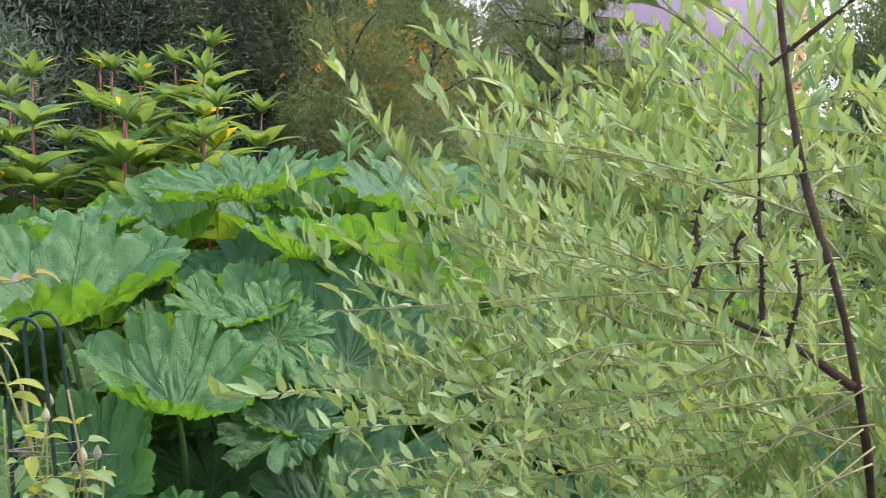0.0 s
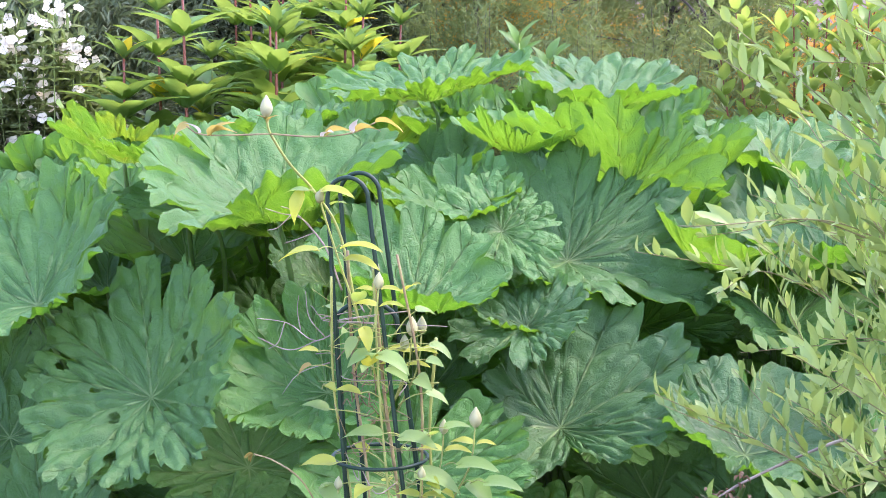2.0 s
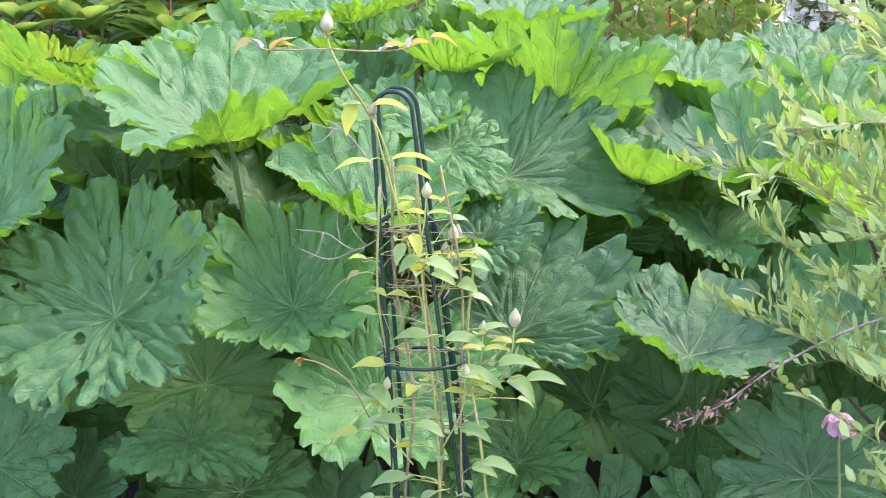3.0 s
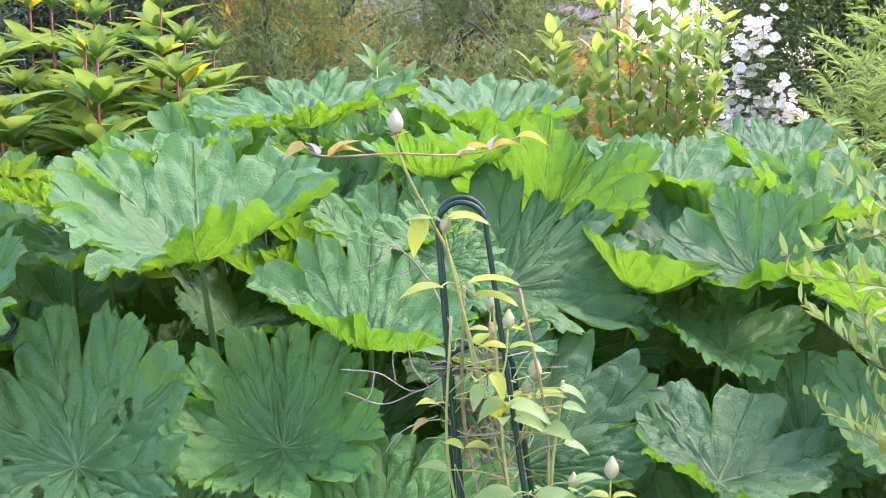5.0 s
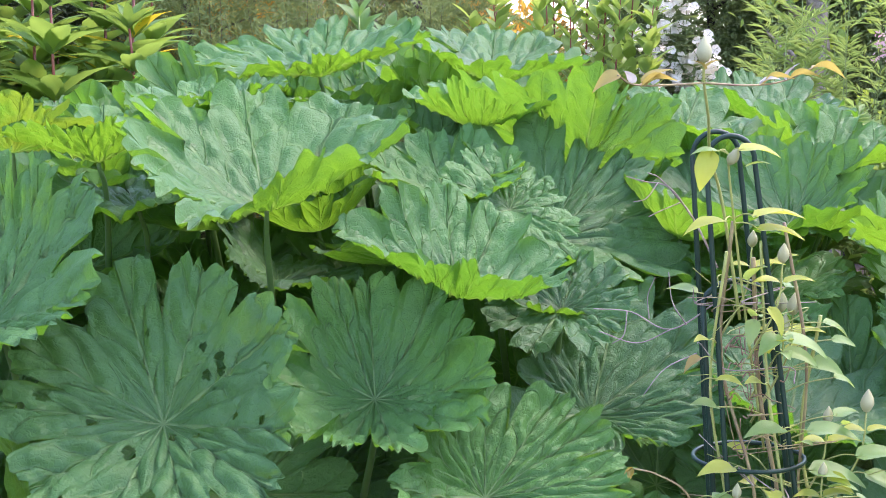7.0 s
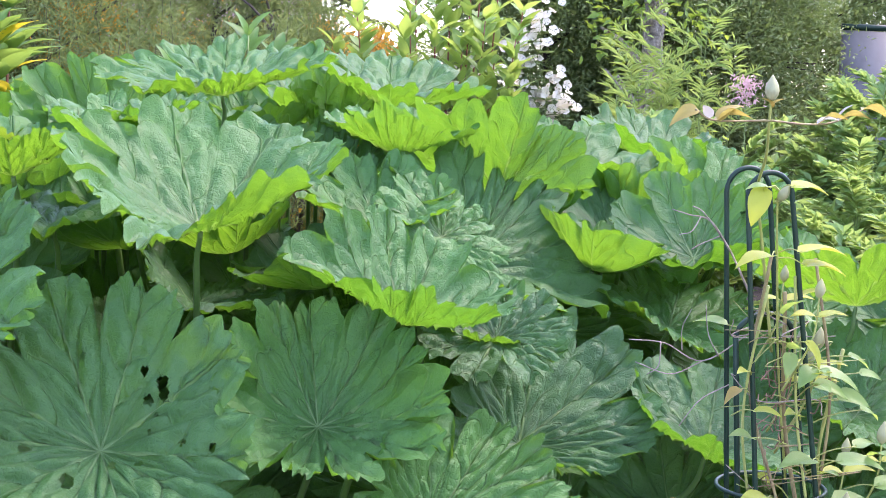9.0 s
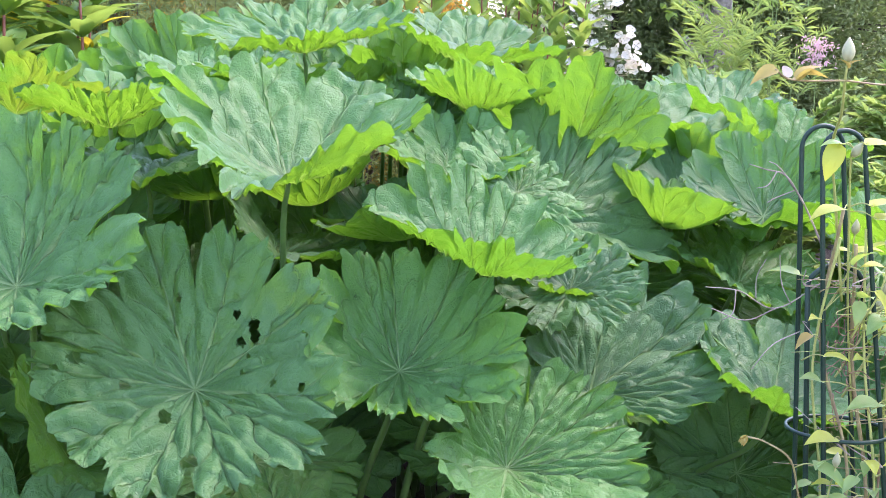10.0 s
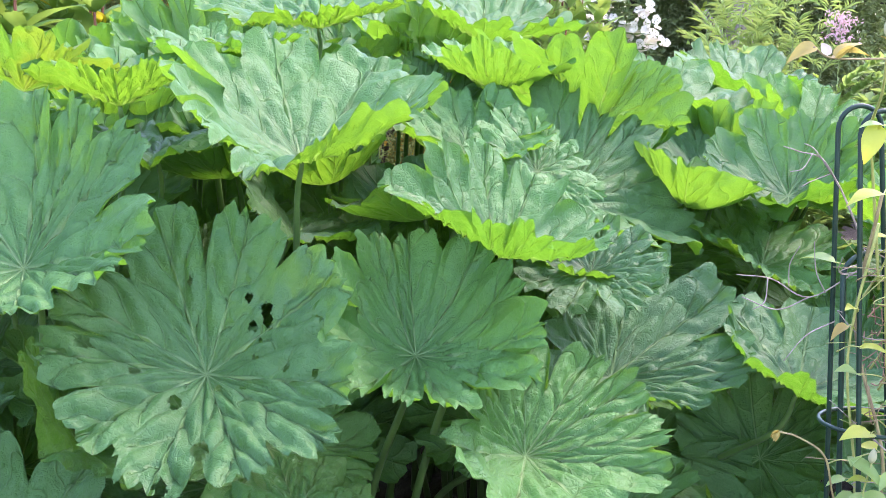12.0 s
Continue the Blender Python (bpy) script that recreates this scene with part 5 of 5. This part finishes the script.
def build_background():
    rng = random.Random(77)
    # balsams behind the bed
    for k, (x, y, h) in enumerate(((-1.46, 4.65, 1.78), (-1.62, 4.75, 1.70), (-1.26, 5.97, 2.02), (-1.05, 5.3, 1.70), (-1.12, 5.5, 1.86), (-1.35, 5.3, 1.80), (-1.55, 5.6, 1.88), (-1.75, 5.9, 1.9), (-1.0, 5.9, 1.7), (-1.3, 5.1, 1.66), (-1.6, 6.1, 1.9), (-1.2, 4.9, 1.62), (-1.45, 6.2, 1.95), (-0.85, 5.2, 1.55), (-1.7, 4.5, 1.5))):
        lance_plant(x, y, h + 0.13, 300 + k, 11, True, 1.0)
    for k in range(16):
        y = rng.uniform(4.9, 6.4)
        lance_plant(-0.20 * y - rng.uniform(0.0, 0.62), y, rng.uniform(1.35, 1.62) + 0.08 * (y - 4.7), 330 + k, 11, k % 3 == 0, 1.0)
    # white phlox beside the balsams
    heads = [(rng.uniform(-0.50, 0.26), rng.uniform(-0.35, 0.05), rng.uniform(1.10, 1.85)) for _ in range(52)]
    phlox(-2.32, 4.95, 41, heads, "bushy white phlox in full bloom among dark leaves", 9, spread=0.036, size=0.020, bushy=True)
    tree("dark_shrub", "dense dark green shrub behind the phlox", "shrub", -2.6, 5.6, 2.3, 0.55, CONIFER, 43, 200, 190, (0.070, 0.016), 0.2, clump=0.14, trunk=0.02)
    # shoots with pointed leaves behind the highest leaves
    for k, (x, y, h) in enumerate(((-0.08, 4.35, 1.76), (-0.32, 4.5, 1.66), (0.02, 4.4, 1.70))):
        p = empty("leafy_shoot", (x, y, 0), "green shoot with upright pointed leaves", "plant", "shoots behind the bed")
        part("stem", tube("stem", bend([(x, y, 0), (x + 0.02, y, h * 0.6), (x, y, h - 0.08)], 6), 0.006, 0.003, 6), GREEN_STEM, p)
        for j in range(6):
            a = 1.1 * j + k
            part("leaf", BALSAM_OLD, None, p, "", turned((x, y, h - 0.14 + 0.012 * j), (math.cos(a), math.sin(a) * 0.5, 1.6), (0, -0.4, 1), 0.6))
    # shrub and phlox to the right of the bed
    leafy_shrub(1.05, 6.5, [(-0.5, 0, 1.74), (-0.38, 0.1, 1.86), (-0.15, -0.05, 2.02), (0.02, 0.1, 2.0), (0.18, 0, 2.14), (0.34, 0.05, 2.15), (0.42, -0.1, 1.96), (-0.28, 0.0, 1.66), (0.1, -0.15, 1.75), (0.28, -0.1, 1.7), (-0.42, -0.1, 1.9), (-0.05, -0.2, 1.84), (0.2, -0.2, 1.9), (-0.2, -0.2, 1.78), (0.36, -0.2, 1.82), (0.10, 0.1, 2.28), (-0.08, 0.15, 2.16), (0.27, 0.12, 2.34)], "green shrub with reddish stems and oval leaves", 51, (0.135, 0.055), flowers=26)
    phlox(1.75, 7.25, 52, [(0.09, 0, 2.02), (0.05, 0.03, 1.90), (-0.03, 0, 1.80), (-0.06, 0.02, 1.68), (0.12, -0.05, 1.62), (0.17, 0, 1.56), (0.05, 0, 1.55), (-0.10, 0, 1.50), (0.00, 0, 1.45), (0.10, 0.05, 1.46), (-0.15, 0, 1.40), (0.0, 0.02, 1.76), (0.03, 0, 1.96), (0.22, 0, 1.50), (-0.22, 0, 1.52)], "tall white phlox with a loose flower spike", 11, spread=0.055, size=0.028)
    for k in range(15):
        y = rng.uniform(5.5, 7.0)
        x = 0.04 + rng.uniform(0.272, 0.385) * (y + 0.2)
        feather_plant(x, y, rng.uniform(1.55, 1.90) + (0.25 if k % 5 == 0 else 0), 400 + k, 7, "tall herb with narrow feathery leaves")
    for k in range(30):
        x, y = rng.uniform(1.5, 3.2), rng.uniform(4.2, 5.6)
        feather_plant(x, y, rng.uniform(1.05, 1.42) + (0.10 if x > 2.4 else 0), 450 + k, 12, "astilbe with divided ferny green leaves", (0.075, 0.030), "astilbes", "astilbe")
    for k in range(9):
        feather_plant(rng.uniform(2.4, 3.1), rng.uniform(4.7, 5.2), rng.uniform(1.54, 1.67), 540 + k, 14, "astilbe with divided ferny green leaves", (0.08, 0.032), "astilbes", "astilbe")
    for k in range(34):
        y = rng.uniform(2.9, 4.4)
        x = -0.40 + 0.47 * (y + 0.12) + rng.uniform(0.36, 1.1)
        feather_plant(x, y, rng.uniform(0.85, 1.12) + 0.12 * (y - 2.9), 490 + k, 13, "astilbe with divided ferny green leaves", (0.062, 0.027), "astilbes", "astilbe")
    p = empty("astilbe_flower", (2.27, 5.5, 0), "pink fading astilbe plume on a thin stem", "flowers")
    st = part("stem", tube("stem", bend([(2.27, 5.5, 0), (2.28, 5.5, 0.8), (2.27, 5.5, 1.6)], 8), 0.004, 0.002, 6), GREEN_STEM, p)
    g = np.random.RandomState(8)
    v = np.stack([2.27 + g.normal(size=240) * 0.032, 5.5 + g.normal(size=240) * 0.03, 1.52 + g.rand(240) * 0.13], 1)
    tagged(part("plume", quick_mesh("plume", *blades(v, g.normal(size=(240, 3)) + (0, 0, 0.6), g.normal(size=(240, 3)), 0.02, 0.009)), PINK, p), kind="stuff")
    # pink flower head among the lowest leaves
    p = empty("pink_flower", (1.06, 2.20, 0), "small pink rounded flower head on a green stem", "flowers")
    st = part("stem", tube("stem", bend([(1.06, 2.20, 0), (1.05, 2.17, 0.4), (1.03, 2.14, 0.68)], 8), 0.004, 0.0025, 6), GREEN_STEM, p)
    pink = blossom(9)
    pink.materials[0] = PINK
    for _ in range(26):
        d = Vector((rng.gauss(0, 1), rng.gauss(0, 1) - 0.6, abs(rng.gauss(0, 0.8)))).normalized()
        part("flower", pink, None, st, "", turned(Vector((1.03, 2.14, 0.68)) + d * 0.028, d, (0.1, 0.2, 1), rng.uniform(0.010, 0.014)))
    # conifers, feathery trees and the hedge
    for k, (x, y, h, s) in enumerate(((-5.6, 9.0, 5.0, 1.0), (-4.6, 8.6, 5.2, 1.0), (-3.7, 8.9, 5.5, 1.0), (-2.9, 8.4, 5.0, 0.9), (-2.2, 9.2, 4.6, 0.8))):
        tree("conifer", "dark green conifer with dense branches", "tree", x, y, h, s, CONIFER, 500 + k, 300, 260, (0.060, 0.011), 0.0, "dark conifers", clump=0.17)
    for k, (x, y, h, s) in enumerate(((-5.4, 10.8, 5.2, 1.3), (-3.6, 11.0, 5.4, 1.3), (-2.2, 11.2, 4.8, 1.1))):
        tree("conifer", "dark green conifer with dense branches", "tree", x, y, h, s, CONIFER, 510 + k, 260, 120, (0.20, 0.06), 0.0, "dark conifers", clump=0.25)
    for k, (x, y, h, s) in enumerate(((-1.4, 9.0, 3.6, 0.75), (-0.6, 8.6, 3.2, 0.7), (0.15, 9.2, 3.0, 0.7), (-0.2, 10.5, 3.8, 0.9), (0.9, 9.6, 2.5, 0.6), (-1.0, 8.0, 2.6, 0.5), (0.5, 8.2, 2.2, 0.45))):
        tree("feathery_tree", "feathery olive green tree with thin branches", "tree", x, y, h, s, LARCH, 520 + k, 150, 220, (0.042, 0.006), 0.0, "feathery trees", clump=0.085, trunk=0.04)
    for k, (x, y, h, s) in enumerate(((-1.0, 11.5, 2.6, 0.8), (0.4, 11.8, 2.2, 0.8), (1.4, 11.5, 2.0, 0.7), (-2.2, 11.5, 3.0, 0.8), (0.75, 8.9, 1.75, 0.32), (-1.05, 8.8, 2.35, 0.3))):
        tree("rusty_shrub", "shrub with rusty orange leaves in low sun", "shrub", x, y, h, s, RUST, 540 + k, 90, 90, (0.09, 0.055), 0.0, "rusty shrubs")
    for k, (x, y, h, s) in enumerate(((3.1, 11.2, 3.6, 0.95), (4.2, 11.0, 3.8, 1.0), (4.9, 11.3, 3.7, 1.0), (6.4, 12.5, 3.8, 0.9), (7.6, 12.8, 3.8, 1.0), (3.7, 12.5, 4.2, 1.0))):
        tree("hedge_bush", "dark green clipped hedge bush", "hedge", x, y, h, s, HEDGE, 560 + k, 300, 250, (0.045, 0.020), 0.0, "dark hedge", clump=0.15)
    tree("old_tree", "old tree trunk covered in grey lichen and climbers", "tree", 3.53, 9.5, 4.5, 0.5, SHRUB, 590, 46, 26, (0.08, 0.045), 1.0, bark=BARK, trunk=0.145, clump=0.10)
    spruce = empty("spruce", (0.7, 9.2, 0), "spruce with long drooping boughs", "tree")
    part("trunk", tube("trunk", bend([(0.4, 9.3, 0), (0.42, 9.3, 1.8), (0.4, 9.3, 3.6)], 6), 0.06, 0.03, 8, 0.3), DARK_BARK, spruce)
    for k in range(26):
        wood, needles = bough(0.4, 9.3, 1.4 + 0.085 * k, rng.uniform(0.8, 1.25), rng.uniform(-2.6, 0.9), 620 + k)
        b = part("bough", quick_mesh("bough", *wood), DARK_BARK, spruce)
        part("needles", quick_mesh("needles", *needles), LARCH, b)
    # broom-like shrubs with thin upright sprigs before the feathery trees
    for k, (x, y, h) in enumerate(((-0.75, 7.3, 2.0), (-0.35, 7.5, 2.15), (-0.05, 7.2, 1.9), (0.3, 7.6, 2.0), (-1.15, 7.7, 2.0))):
        broom(x, y, h, 700 + k)
    # lilac house far behind
    house = empty("house", (0.6, 26, 0), "lilac painted house with a sloping roof, seen between trees", "house")
    bm = bmesh.new()
    bmesh.ops.create_cube(bm, size=1, matrix=Matrix.Translation((0.0, 28.5, 1.6)) @ Matrix.Diagonal((5.2, 5, 3.2, 1)))
    part("wall", bm, LILAC, house)
    bm = bmesh.new()
    prof = [(-3.2, 2.4), (2.75, 2.4), (3.0, 4.6), (3.3, 8.0), (-2.6, 8.0)]
    front = [bm.verts.new((0.1 + a, 24.8 + (b - 2.4) * 0.5, b)) for a, b in prof]
    back = [bm.verts.new((0.1 + a, 25.0 + (b - 2.4) * 0.5, b + 0.05)) for a, b in prof]
    bm.faces.new(front)
    bm.faces.new(back[::-1])
    for i in range(5):
        bm.faces.new((front[i], back[i], back[(i + 1) % 5], front[(i + 1) % 5]))
    bmesh.ops.recalc_face_normals(bm, faces=bm.faces)
    roof = part("roof", bm, ROOF, house)
    part("fascia", tube("fascia", [(2.95, 24.75, 2.4), (3.2, 25.85, 4.6), (3.5, 27.55, 8.0)], 0.12, 0.12, 4), FASCIA, roof, "orange painted roof edge")
    # grey panel beside the hedge
    bm = bmesh.new()
    bmesh.ops.create_cube(bm, size=1, matrix=Matrix.Translation((6.38, 11.0, 1.15)) @ Matrix.Diagonal((1.0, 0.08, 2.3, 1)))
    bmesh.ops.bevel(bm, geom=bm.edges[:], offset=0.015, segments=2, affect="EDGES")
    screen = tagged(part("garden_screen", bm, GREY_PANEL), "pale grey upright garden screen beside the hedge", "screen")
    part("top_rail", tube("top_rail", [(5.86, 10.98, 2.33), (6.38, 10.98, 2.335), (6.9, 10.98, 2.33)], 0.03, 0.03, 8), COATED, screen)


build_background()
